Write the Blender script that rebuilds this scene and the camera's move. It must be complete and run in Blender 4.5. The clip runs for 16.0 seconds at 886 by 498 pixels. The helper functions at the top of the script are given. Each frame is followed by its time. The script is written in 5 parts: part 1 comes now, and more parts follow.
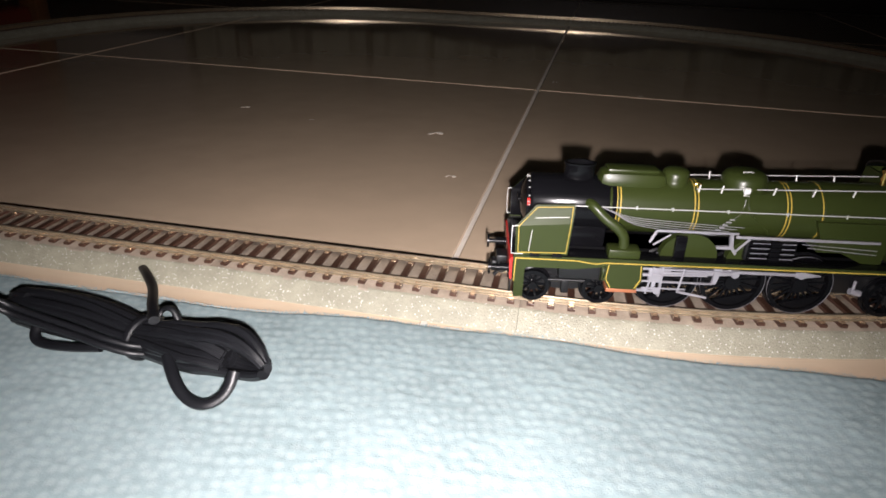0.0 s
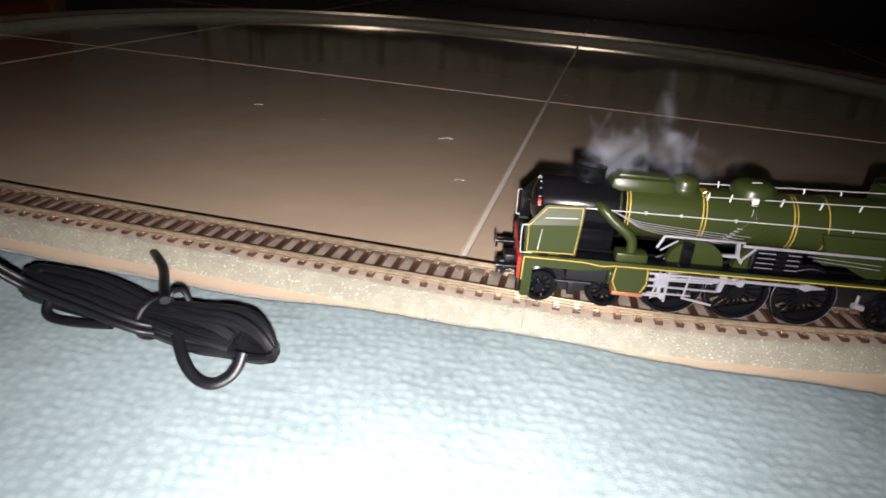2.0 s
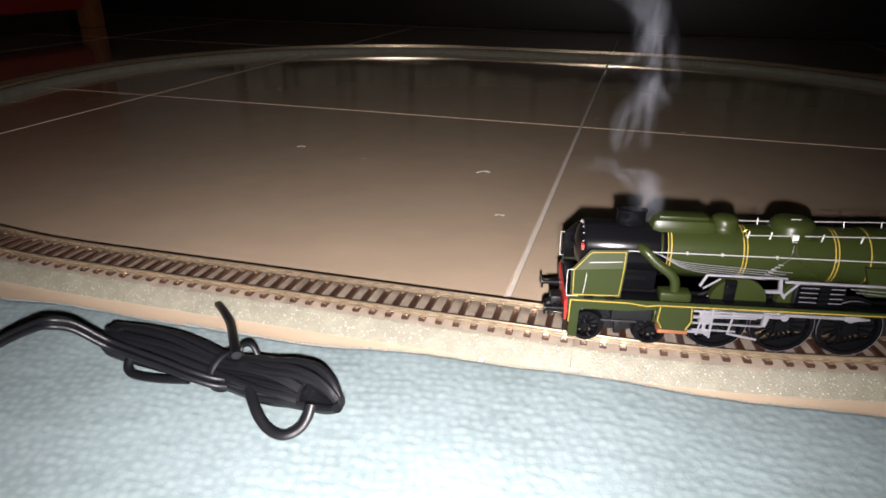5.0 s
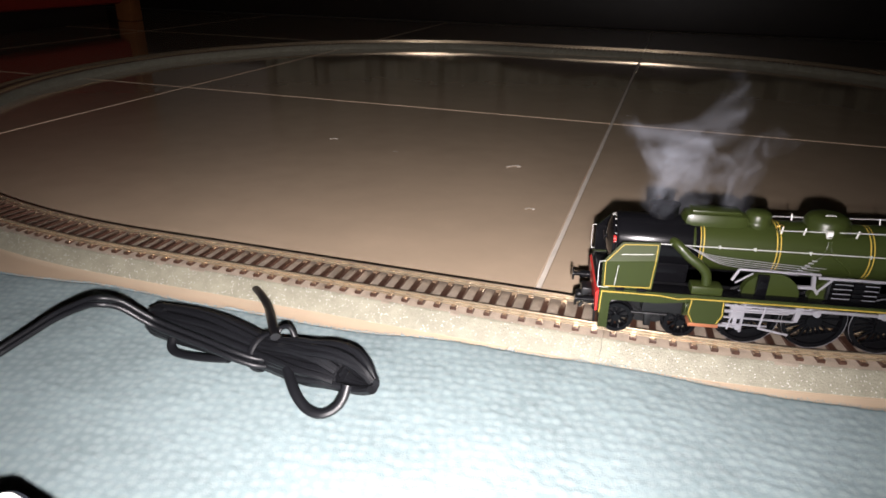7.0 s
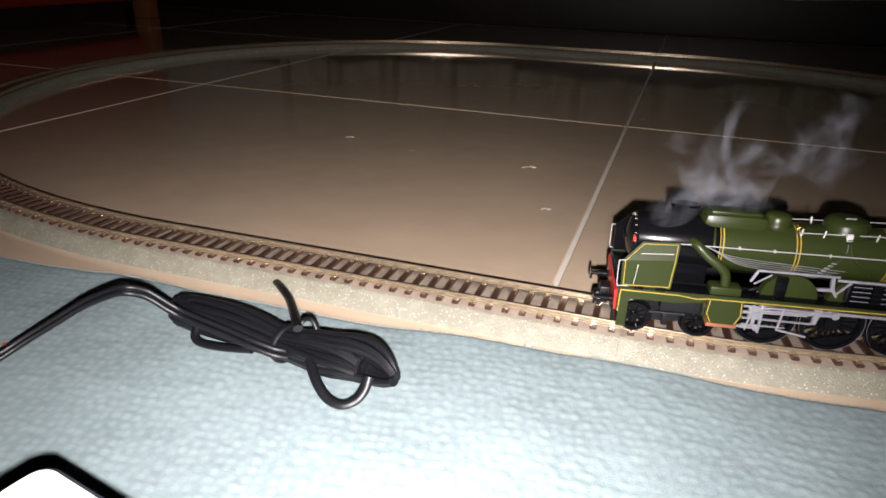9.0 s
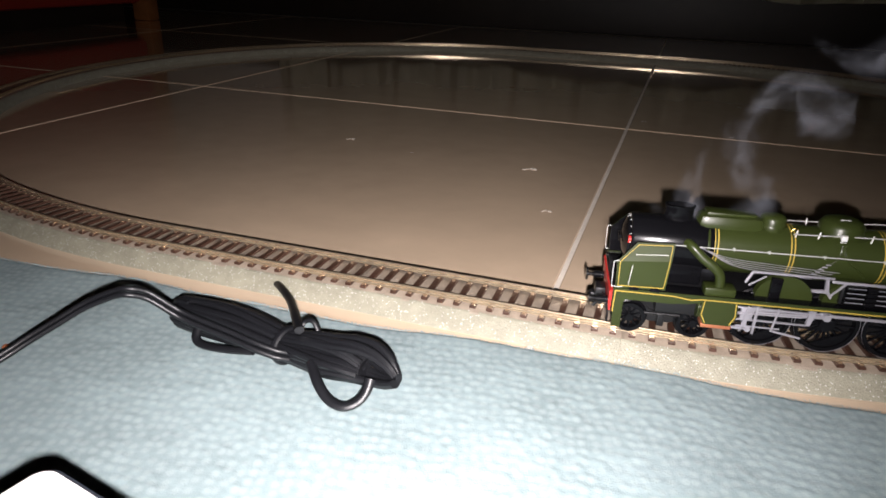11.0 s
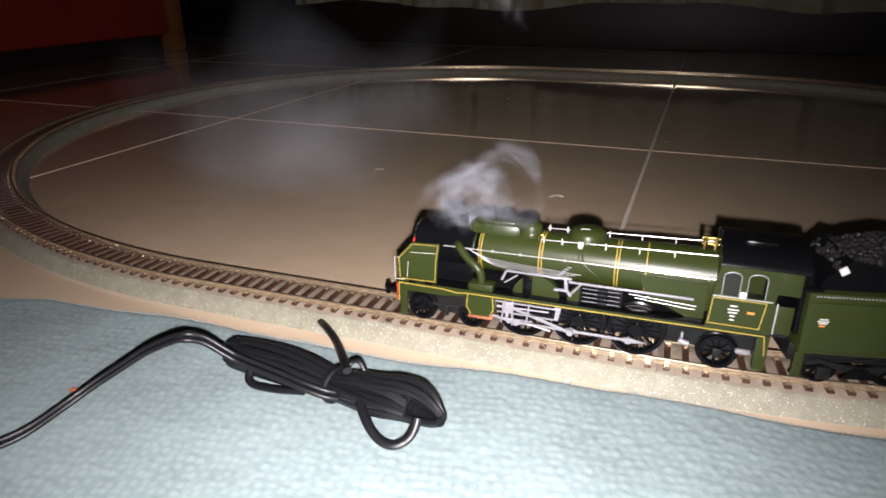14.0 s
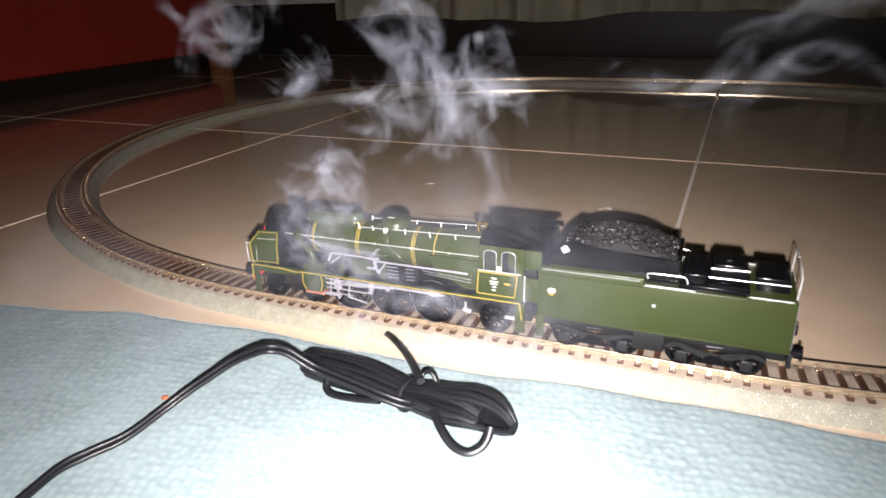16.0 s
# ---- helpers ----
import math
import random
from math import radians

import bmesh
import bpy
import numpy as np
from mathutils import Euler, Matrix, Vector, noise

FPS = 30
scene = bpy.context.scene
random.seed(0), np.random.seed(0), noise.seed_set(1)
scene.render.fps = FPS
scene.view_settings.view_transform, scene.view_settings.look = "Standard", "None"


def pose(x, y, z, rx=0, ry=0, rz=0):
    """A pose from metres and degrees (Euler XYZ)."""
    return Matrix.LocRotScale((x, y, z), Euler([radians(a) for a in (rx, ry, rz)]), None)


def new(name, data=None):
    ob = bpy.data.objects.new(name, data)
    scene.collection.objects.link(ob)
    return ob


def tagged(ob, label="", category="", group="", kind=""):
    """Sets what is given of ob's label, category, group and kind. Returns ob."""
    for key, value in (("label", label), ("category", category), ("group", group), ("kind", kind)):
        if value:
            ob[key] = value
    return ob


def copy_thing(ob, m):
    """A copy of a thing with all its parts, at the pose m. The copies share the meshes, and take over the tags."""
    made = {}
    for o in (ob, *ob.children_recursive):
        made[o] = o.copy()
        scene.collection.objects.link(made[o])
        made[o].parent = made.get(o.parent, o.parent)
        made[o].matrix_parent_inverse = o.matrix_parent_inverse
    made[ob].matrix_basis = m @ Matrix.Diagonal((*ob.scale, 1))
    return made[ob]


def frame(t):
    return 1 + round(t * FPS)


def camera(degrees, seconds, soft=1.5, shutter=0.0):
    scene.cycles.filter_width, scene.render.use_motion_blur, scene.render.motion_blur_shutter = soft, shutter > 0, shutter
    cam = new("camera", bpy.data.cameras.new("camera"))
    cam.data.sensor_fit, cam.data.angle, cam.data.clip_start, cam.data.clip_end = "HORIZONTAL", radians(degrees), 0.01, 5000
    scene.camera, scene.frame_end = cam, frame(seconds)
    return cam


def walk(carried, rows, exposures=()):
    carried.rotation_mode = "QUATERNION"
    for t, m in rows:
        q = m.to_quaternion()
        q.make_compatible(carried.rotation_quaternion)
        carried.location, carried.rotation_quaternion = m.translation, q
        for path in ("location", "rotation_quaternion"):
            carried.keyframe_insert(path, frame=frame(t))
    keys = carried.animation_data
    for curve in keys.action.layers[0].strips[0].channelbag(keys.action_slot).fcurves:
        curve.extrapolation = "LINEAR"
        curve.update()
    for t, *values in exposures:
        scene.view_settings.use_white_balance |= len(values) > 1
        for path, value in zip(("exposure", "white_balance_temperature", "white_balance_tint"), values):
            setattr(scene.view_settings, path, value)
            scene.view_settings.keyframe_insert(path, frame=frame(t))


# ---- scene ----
cam = camera(68.8, 16.0, soft=1.65, shutter=0.3)
PATH = [
    (0.0, pose(0.0167, 0.0175, 0.1201, 63.92, -1.65, -6.57)),
    (0.5, pose(0.0171, 0.0173, 0.1218, 64.05, -1.24, -6.55)),
    (1.0, pose(0.0116, 0.0122, 0.1223, 65.05, -1.20, -4.58)),
    (1.5, pose(0.0226, 0.0199, 0.1185, 64.73, -3.76, -9.09)),
    (2.0, pose(0.0135, 0.0133, 0.1165, 64.88, -4.02, -5.38)),
    (2.5, pose(0.0082, 0.0106, 0.1216, 66.06, -3.33, -4.35)),
    (3.0, pose(0.0076, 0.0104, 0.1247, 66.30, -2.37, -4.38)),
    (3.5, pose(0.0078, 0.0108, 0.1244, 66.39, -2.02, -4.22)),
    (4.0, pose(0.0112, 0.0098, 0.1281, 66.02, -0.74, -3.82)),
    (4.5, pose(0.0097, 0.0090, 0.1302, 66.31, -0.48, -3.72)),
    (7.0, pose(0.0045, 0.0031, 0.1295, 65.97, -0.82, -1.06)),
    (7.5, pose(0.0034, 0.0016, 0.1315, 66.15, -0.30, -0.52)),
    (8.0, pose(0.0012, 0.0008, 0.1297, 65.98, -1.06, -0.23)),
    (8.5, pose(0.0015, 0.0006, 0.1293, 66.16, -1.11, -0.19)),
    (9.0, pose(-0.0000, 0.0000, 0.1288, 66.08, -1.48, -0.00)),
    (11.5, pose(-0.0008, -0.0000, 0.1285, 66.33, -1.56, -0.02)),
    (12.0, pose(-0.0016, -0.0011, 0.1307, 66.08, -1.66, 0.19)),
    (12.5, pose(-0.0037, -0.0024, 0.1338, 66.52, -0.80, 0.34)),
    (13.0, pose(-0.0035, -0.0030, 0.1338, 66.40, -0.63, 1.11)),
    (13.5, pose(-0.0061, -0.0032, 0.1327, 66.23, -0.89, 1.04)),
    (14.0, pose(-0.0067, -0.0057, 0.1416, 67.49, 0.40, 1.25)),
    (14.5, pose(-0.0128, -0.0086, 0.1441, 67.85, 0.83, 2.08)),
    (15.0, pose(-0.0130, -0.0108, 0.1479, 68.12, 1.53, 2.75)),
    (15.5, pose(-0.0155, -0.0161, 0.1516, 68.54, 2.22, 3.75)),
    (16.0, pose(-0.0188, -0.0164, 0.1493, 68.29, 1.78, 3.91)),
]
walk(cam, PATH, exposures=[(0.0, 0.0), (2.0, 0.2), (3.5, 0.35), (9.0, 0.45), (12.5, 0.5), (13.5, 0.58), (14.0, 0.6), (14.5, 0.85), (15.2, 1.05), (16.0, 1.4)])
scene.cycles.transparent_max_bounces = 64

# ---- world: a dark room at night ----
world = bpy.data.worlds.new("world")
scene.world = world
world.use_nodes = True
world.node_tree.nodes["Background"].inputs[0].default_value = (0.9, 0.75, 0.6, 1)
world.node_tree.nodes["Background"].inputs[1].default_value = 0.002
FLASH = 33500.0

# ---- plan of the room and of the oval track, metres ----
RAD, HALF_STRAIGHT = 0.4218, 0.1065
OVAL_X, OVAL_Y, OVAL_TURN = 0.1058, 0.6468, -18.72
TILE, TILE_TURN = 0.4513, -19.85
CROSS = (0.1656, 0.5669)
RAIL_TOP = 0.0105


# ---- materials ----
def mat(name, color, rough=0.5, metal=0.0, grain=0.0, scale=200.0, dark=None, bump=0.0, bump_scale=None,
        coat=0.0, random_tint=0.0, spec=0.5, sparkle_specks=False, smudge=0.0):
    m = bpy.data.materials.new(name)
    m.use_nodes = True
    nt = m.node_tree
    b = nt.nodes["Principled BSDF"]
    b.inputs["Roughness"].default_value = rough
    b.inputs["Metallic"].default_value = metal
    b.inputs["Coat Weight"].default_value = coat
    b.inputs["Coat Roughness"].default_value = 0.08
    b.inputs["Specular IOR Level"].default_value = spec
    col = (*color, 1)
    b.inputs["Base Color"].default_value = col
    if grain > 0 or bump > 0:
        tc = nt.nodes.new("ShaderNodeTexCoord")
        n1 = nt.nodes.new("ShaderNodeTexNoise")
        n1.inputs["Scale"].default_value = scale
        n1.inputs["Detail"].default_value = 6
        nt.links.new(tc.outputs["Object"], n1.inputs["Vector"])
        n2 = nt.nodes.new("ShaderNodeTexNoise")
        n2.inputs["Scale"].default_value = scale * 0.13
        n2.inputs["Detail"].default_value = 3
        nt.links.new(tc.outputs["Object"], n2.inputs["Vector"])
        mx = nt.nodes.new("ShaderNodeMath")
        mx.operation = "MULTIPLY_ADD"
        nt.links.new(n1.outputs["Fac"], mx.inputs[0])
        mx.inputs[1].default_value = 0.55
        nt.links.new(n2.outputs["Fac"], mx.inputs[2])
        ramp = nt.nodes.new("ShaderNodeMapRange")
        ramp.inputs["From Min"].default_value = 0.5
        ramp.inputs["From Max"].default_value = 1.05
        nt.links.new(mx.outputs[0], ramp.inputs["Value"])
        mix = nt.nodes.new("ShaderNodeMix")
        mix.data_type = "RGBA"
        lo = dark if dark else tuple(c * (1 - grain) for c in color)
        mix.inputs["A"].default_value = (*lo, 1)
        mix.inputs["B"].default_value = col
        nt.links.new(ramp.outputs["Result"], mix.inputs["Factor"])
        out = mix.outputs["Result"]
        if random_tint > 0:
            oi = nt.nodes.new("ShaderNodeObjectInfo")
            mr = nt.nodes.new("ShaderNodeMapRange")
            mr.inputs["To Min"].default_value = 1 - random_tint
            mr.inputs["To Max"].default_value = 1 + random_tint
            nt.links.new(oi.outputs["Random"], mr.inputs["Value"])
            hs = nt.nodes.new("ShaderNodeHueSaturation")
            nt.links.new(mr.outputs["Result"], hs.inputs["Value"])
            nt.links.new(out, hs.inputs["Color"])
            out = hs.outputs["Color"]
        if smudge > 0:
            ns = nt.nodes.new("ShaderNodeTexNoise")
            ns.inputs["Scale"].default_value = 9
            ns.inputs["Detail"].default_value = 7
            ns.inputs["Distortion"].default_value = 0.8
            nt.links.new(tc.outputs["Object"], ns.inputs["Vector"])
            rr = nt.nodes.new("ShaderNodeMapRange")
            rr.inputs["From Min"].default_value = 0.42
            rr.inputs["From Max"].default_value = 0.72
            rr.inputs["To Min"].default_value = rough
            rr.inputs["To Max"].default_value = rough + smudge
            nt.links.new(ns.outputs["Fac"], rr.inputs["Value"])
            nt.links.new(rr.outputs["Result"], b.inputs["Roughness"])
        # glitter sparkle of the granules put into the colour as pale specks
        if sparkle_specks:
            vo = nt.nodes.new("ShaderNodeTexVoronoi")
            vo.inputs["Scale"].default_value = 3000
            nt.links.new(tc.outputs["Object"], vo.inputs["Vector"])
            sep = nt.nodes.new("ShaderNodeSeparateColor")
            nt.links.new(vo.outputs["Color"], sep.inputs[0])
            gt = nt.nodes.new("ShaderNodeMath")
            gt.operation = "GREATER_THAN"
            gt.inputs[1].default_value = 0.974
            nt.links.new(sep.outputs[0], gt.inputs[0])
            sm = nt.nodes.new("ShaderNodeMix")
            sm.data_type = "RGBA"
            nt.links.new(gt.outputs[0], sm.inputs["Factor"])
            nt.links.new(out, sm.inputs["A"])
            sm.inputs["B"].default_value = (0.68, 0.66, 0.62, 1)
            out = sm.outputs["Result"]
        nt.links.new(out, b.inputs["Base Color"])
        if bump > 0:
            nb = nt.nodes.new("ShaderNodeTexNoise")
            nb.inputs["Scale"].default_value = bump_scale or scale
            nb.inputs["Detail"].default_value = 4
            nt.links.new(tc.outputs["Object"], nb.inputs["Vector"])
            bp = nt.nodes.new("ShaderNodeBump")
            bp.inputs["Strength"].default_value = 1.0
            bp.inputs["Distance"].default_value = bump
            nt.links.new(nb.outputs["Fac"], bp.inputs["Height"])
            nt.links.new(bp.outputs["Normal"], b.inputs["Normal"])
    return m


M_TILE = mat("glazed_tile", (0.86, 0.66, 0.47), 0.05, grain=0.18, scale=45, random_tint=0.03, spec=0.5, smudge=0.07, coat=1.0)
M_GROUT = mat("grout", (0.90, 0.83, 0.73), 0.9, grain=0.15, scale=900)
M_WALL = mat("plaster", (0.76, 0.68, 0.57), 0.85, grain=0.15, scale=20)
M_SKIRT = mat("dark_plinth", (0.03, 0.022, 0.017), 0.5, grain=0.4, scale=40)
M_WHITE = mat("white_paint", (0.75, 0.74, 0.70), 0.5, grain=0.05, scale=60)
M_CURTAIN = mat("curtain_cloth", (0.84, 0.80, 0.60), 0.9, grain=0.25, scale=120, bump=0.0006, bump_scale=900)
M_SOFA = mat("red_cloth", (0.45, 0.034, 0.016), 0.8, grain=0.3, scale=60, bump=0.0008, bump_scale=700)
M_WOOD = mat("orange_wood", (0.42, 0.16, 0.05), 0.4, grain=0.4, scale=50)
M_BEDTOP = mat("ballast_between", (0.40, 0.33, 0.26), 0.5, grain=0.35, scale=1300, bump=0.0003, bump_scale=1500)
M_BED = mat("ballast_foam", (0.345, 0.33, 0.25), 0.5, grain=0.30, scale=1300, bump=0.0004, bump_scale=1500, sparkle_specks=True)
M_SLEEPER = mat("sleeper_plastic", (0.075, 0.036, 0.024), 0.35, grain=0.4, scale=900, random_tint=0.2, bump=0.00015)
M_RAIL = mat("nickel_silver", (0.90, 0.74, 0.52), 0.25, 0.85, grain=0.25, scale=300)
M_CLIP = mat("rail_fastener", (0.46, 0.33, 0.22), 0.22, 0.5, grain=0.3, scale=500)
M_GREEN = mat("loco_green", (0.028, 0.038, 0.009), 0.34, grain=0.12, scale=120, spec=0.35, coat=0.06)
M_BLACK = mat("loco_black", (0.005, 0.005, 0.006), 0.18, grain=0.3, scale=200, spec=0.22)
M_MATT = mat("frame_black", (0.009, 0.009, 0.010), 0.4, grain=0.4, scale=300)
M_YELLOW = mat("yellow_line", (0.50, 0.35, 0.06), 0.5, grain=0.25, scale=700)
M_SILVER = mat("bright_steel", (0.42, 0.41, 0.45), 0.34, 0.4, grain=0.2, scale=400)
M_CHROME = mat("polished_steel", (0.60, 0.60, 0.58), 0.22, 0.35)
M_RED = mat("buffer_red", (0.55, 0.03, 0.025), 0.35)
M_COPPER = mat("copper", (0.72, 0.27, 0.14), 0.3, 0.7)
M_BRASS = mat("brass", (0.80, 0.52, 0.16), 0.22, 1.0)
M_TAG = mat("white_plastic", (0.74, 0.73, 0.71), 0.4, grain=0.08, scale=300)
M_COAL = mat("coal", (0.020, 0.019, 0.019), 0.45, grain=0.5, scale=700, spec=0.3)
M_CABLE = mat("cable_pvc", (0.0075, 0.008, 0.010), 0.42, grain=0.3, scale=400, bump=0.00004, bump_scale=1500)
M_CASE = mat("case_plastic", (0.022, 0.026, 0.034), 0.45, grain=0.3, scale=300)
M_ORANGE = mat("orange_mark", (0.80, 0.30, 0.06), 0.5)
M_CRUMB = mat("rust_crumb", (0.34, 0.10, 0.04), 0.8)
M_DUST = mat("dust_white", (0.72, 0.66, 0.58), 0.9)
M_GLASS = mat("cab_glass", (0.02, 0.022, 0.018), 0.08)


# ---- mesh helpers ----
def finish(bm, smooth):
    bmesh.ops.recalc_face_normals(bm, faces=bm.faces)
    if smooth:
        for f in bm.faces:
            f.smooth = True
        for e in bm.edges:
            if len(e.link_faces) == 2 and e.calc_face_angle(0) > 0.7:
                e.smooth = False


def part(name, bm, material, parent=None, label="", smooth=True):
    finish(bm, smooth)
    me = bpy.data.meshes.new(name)
    bm.to_mesh(me)
    bm.free()
    me.materials.append(material)
    ob = new(name, me)
    ob.parent = parent
    if label:
        ob["label"] = label
    return ob


def thing(name, label, category, group="", kind=""):
    ob = new(name)
    ob.empty_display_size = 0.02
    return tagged(ob, label, category, group, kind)


def box(bm, x0, x1, y0, y1, z0, z1, bevel=0.0, m=None):
    g = bmesh.ops.create_cube(bm, size=1)
    vs = g["verts"]
    for v in vs:
        v.co = Vector(((x0 + x1) / 2 + v.co.x * (x1 - x0), (y0 + y1) / 2 + v.co.y * (y1 - y0), (z0 + z1) / 2 + v.co.z * (z1 - z0)))
    if bevel:
        es = {e for v in vs for e in v.link_edges}
        r = bmesh.ops.bevel(bm, geom=list(es), offset=bevel, segments=2, affect="EDGES", profile=0.5)
        vs = list({v for v in r["verts"]} | {v for v in vs if v.is_valid})
    if m is not None:
        bmesh.ops.transform(bm, matrix=m, verts=vs)
    return vs


def rod(bm, a, b, r, r2=None, seg=12, caps=True):
    a, b = Vector(a), Vector(b)
    d = b - a
    m = Matrix.Translation((a + b) / 2) @ d.to_track_quat("Z", "Y").to_matrix().to_4x4()
    return bmesh.ops.create_cone(bm, cap_ends=caps, segments=seg, radius1=r, radius2=r if r2 is None else r2, depth=d.length, matrix=m)["verts"]


def smooth_path(pts, per=6):
    pts = [Vector(p) for p in pts]
    out = []
    for i in range(len(pts) - 1):
        p0, p1, p2, p3 = pts[max(i - 1, 0)], pts[i], pts[i + 1], pts[min(i + 2, len(pts) - 1)]
        for k in range(per):
            t = k / per
            out.append(0.5 * (2 * p1 + (p2 - p0) * t + (2 * p0 - 5 * p1 + 4 * p2 - p3) * t * t + (3 * p1 - p0 - 3 * p2 + p3) * t ** 3))
    return out + [pts[-1]]


def tube(bm, pts, r, seg=10, per=6, wide=1.0, closed=False):
    """A tube along a smooth path; wide flattens it into a ribbon-like cable."""
    path = smooth_path(pts, per)
    rings, side = [], None
    for i, p in enumerate(path):
        t = (path[min(i + 1, len(path) - 1)] - path[max(i - 1, 0)]).normalized()
        s = t.cross(Vector((0, 0, 1)))
        s = s.normalized() if s.length > 0.2 or side is None else side
        if s.length < 0.01:
            s = Vector((1, 0, 0))
        s = (s - t * s.dot(t)).normalized()
        side = s
        u = s.cross(t)
        rings.append([bm.verts.new(p + s * (math.cos(a) * r * wide) + u * (math.sin(a) * r)) for a in [2 * math.pi * k / seg for k in range(seg)]])
    for a, b in zip(rings, rings[1:]):
        for k in range(seg):
            bm.faces.new((a[k], a[(k + 1) % seg], b[(k + 1) % seg], b[k]))
    if not closed:
        bm.faces.new(rings[0])
        bm.faces.new(list(reversed(rings[-1])))


def plate(bm, outline, y0, y1):
    """A plate cut to an outline of (x, z) between two depths."""
    a = [bm.verts.new((x, y0, z)) for x, z in outline]
    b = [bm.verts.new((x, y1, z)) for x, z in outline]
    n = len(outline)
    bm.faces.new(a)
    bm.faces.new(list(reversed(b)))
    for i in range(n):
        bm.faces.new((a[i], b[i], b[(i + 1) % n], a[(i + 1) % n]))


def strip(bm, pts, w, y, t=0.00015):
    """A thin painted line proud of a side plate, along (x, z) points."""
    for (xa, za), (xb, zb) in zip(pts, pts[1:]):
        d = Vector((xb - xa, 0, zb - za))
        ln = d.length
        ang = math.atan2(zb - za, xb - xa)
        m = Matrix.Translation(((xa + xb) / 2, y, (za + zb) / 2)) @ Matrix.Rotation(-ang, 4, "Y")
        box(bm, -ln / 2 - w / 2, ln / 2 + w / 2, -t, t, -w / 2, w / 2, 0, m)


def lathe(bm, profile, seg, m, caps=True):
    """Turn a profile of (radius, height) round the z axis."""
    rings = []
    for r, z in profile:
        rings.append([bm.verts.new(m @ Vector((r * math.cos(2 * math.pi * k / seg), r * math.sin(2 * math.pi * k / seg), z))) for k in range(seg)])
    for a, b in zip(rings, rings[1:]):
        for k in range(seg):
            bm.faces.new((a[k], a[(k + 1) % seg], b[(k + 1) % seg], b[k]))
    if caps:
        bm.faces.new(list(reversed(rings[0])))
        bm.faces.new(rings[-1])


# ---- the room ----
def tile_frame(i, j):
    return Matrix.Translation((*CROSS, 0)) @ Matrix.Rotation(radians(TILE_TURN), 4, "Z") @ Matrix.Translation((i * TILE, j * TILE, 0))


def build_room():
    room = tile_frame(0, 0)
    bm = bmesh.new()
    box(bm, -3.2, 3.2, -3.2, 1.06, -0.06, -0.0012, m=room)
    floor = tagged(part("floor", bm, M_GROUT), "floor of large beige glazed tiles with pale grout", "floor", kind="structure")
    bm = bmesh.new()
    g = 0.0011
    box(bm, g, TILE - g, g, TILE - g, -0.008, 0, 0.0008)
    first = part("tile", bm, M_TILE, floor, smooth=False)
    first.matrix_basis = tile_frame(0, 0)
    for i in range(-7, 7):
        for j in range(-7, 2):
            if (i, j) != (0, 0):
                t = new("tile", first.data)
                t.parent = floor
                t.matrix_basis = tile_frame(i, j)
    for name, dims in (("wall_north", (-3.3, 3.3, 0.93, 1.07, 0.13, 2.6)), ("wall_south", (-3.3, 3.3, -3.3, -3.16, 0, 2.6)),
                       ("wall_west", (-3.3, -3.16, -3.16, 0.93, 0, 2.6)), ("wall_east", (3.16, 3.3, -3.16, 0.93, 0, 2.6))):
        bm = bmesh.new()
        box(bm, *dims, m=room)
        tagged(part(name, bm, M_WALL, smooth=False), "plain dim plastered wall of the dark room", "wall", kind="structure")
    bm = bmesh.new()
    box(bm, -3.3, 3.3, -3.3, 1.07, 2.6, 2.7, m=room)
    tagged(part("ceiling", bm, M_WALL, smooth=False), "plain plastered ceiling", "ceiling", kind="structure")
    bm = bmesh.new()
    box(bm, -3.16, 3.16, 0.918, 1.07, 0, 0.13, 0.004, m=room)
    tagged(part("baseboard", bm, M_SKIRT), "dark brown plinth along the wall", "baseboard", kind="structure")
    bm = bmesh.new()
    box(bm, -3.16, 3.16, 0.912, 0.93, 0.13, 0.142, 0.002, m=room)
    tagged(part("trim", bm, M_WHITE), "thin white strip over the plinth", "trim", kind="structure")


def build_curtain():
    """Long folded curtain that hangs before the wall, its hem just off the floor."""
    cur = thing("curtain", "pale greenish curtain hanging in soft folds before the wall", "curtain")
    bm = bmesh.new()
    n, front = 420, []
    rows = (0.0, 0.02, 0.12, 0.6, 1.4, 2.3)
    grid = []
    for zi in rows:
        line = []
        for i in range(n + 1):
            x = -0.92 + 3.3 * i / n
            fold = 0.016 * math.sin(x * 46 + 1.4 * math.sin(x * 5)) + 0.006 * math.sin(x * 131)
            hem = 0.090 + 0.009 * math.sin(x * 9.0 + 2.2) + 0.003 * math.sin(x * 23)
            line.append(bm.verts.new((x, 0.868 + fold * (1.15 - 0.2 * zi), hem + zi)))
        grid.append(line)
    for a, b in zip(grid, grid[1:]):
        for i in range(n):
            bm.faces.new((a[i], a[i + 1], b[i + 1], b[i]))
    r = bmesh.ops.solidify(bm, geom=list(bm.faces), thickness=0.0012)
    bmesh.ops.transform(bm, matrix=tile_frame(0, 0), verts=bm.verts)
    part("cloth", bm, M_CURTAIN, cur)
    bm = bmesh.new()
    a, b = tile_frame(0, 0) @ Vector((-1.0, 0.868, 2.40)), tile_frame(0, 0) @ Vector((2.45, 0.868, 2.40))
    rod(bm, a, b, 0.012)
    part("curtain_rod", bm, M_WOOD, cur)


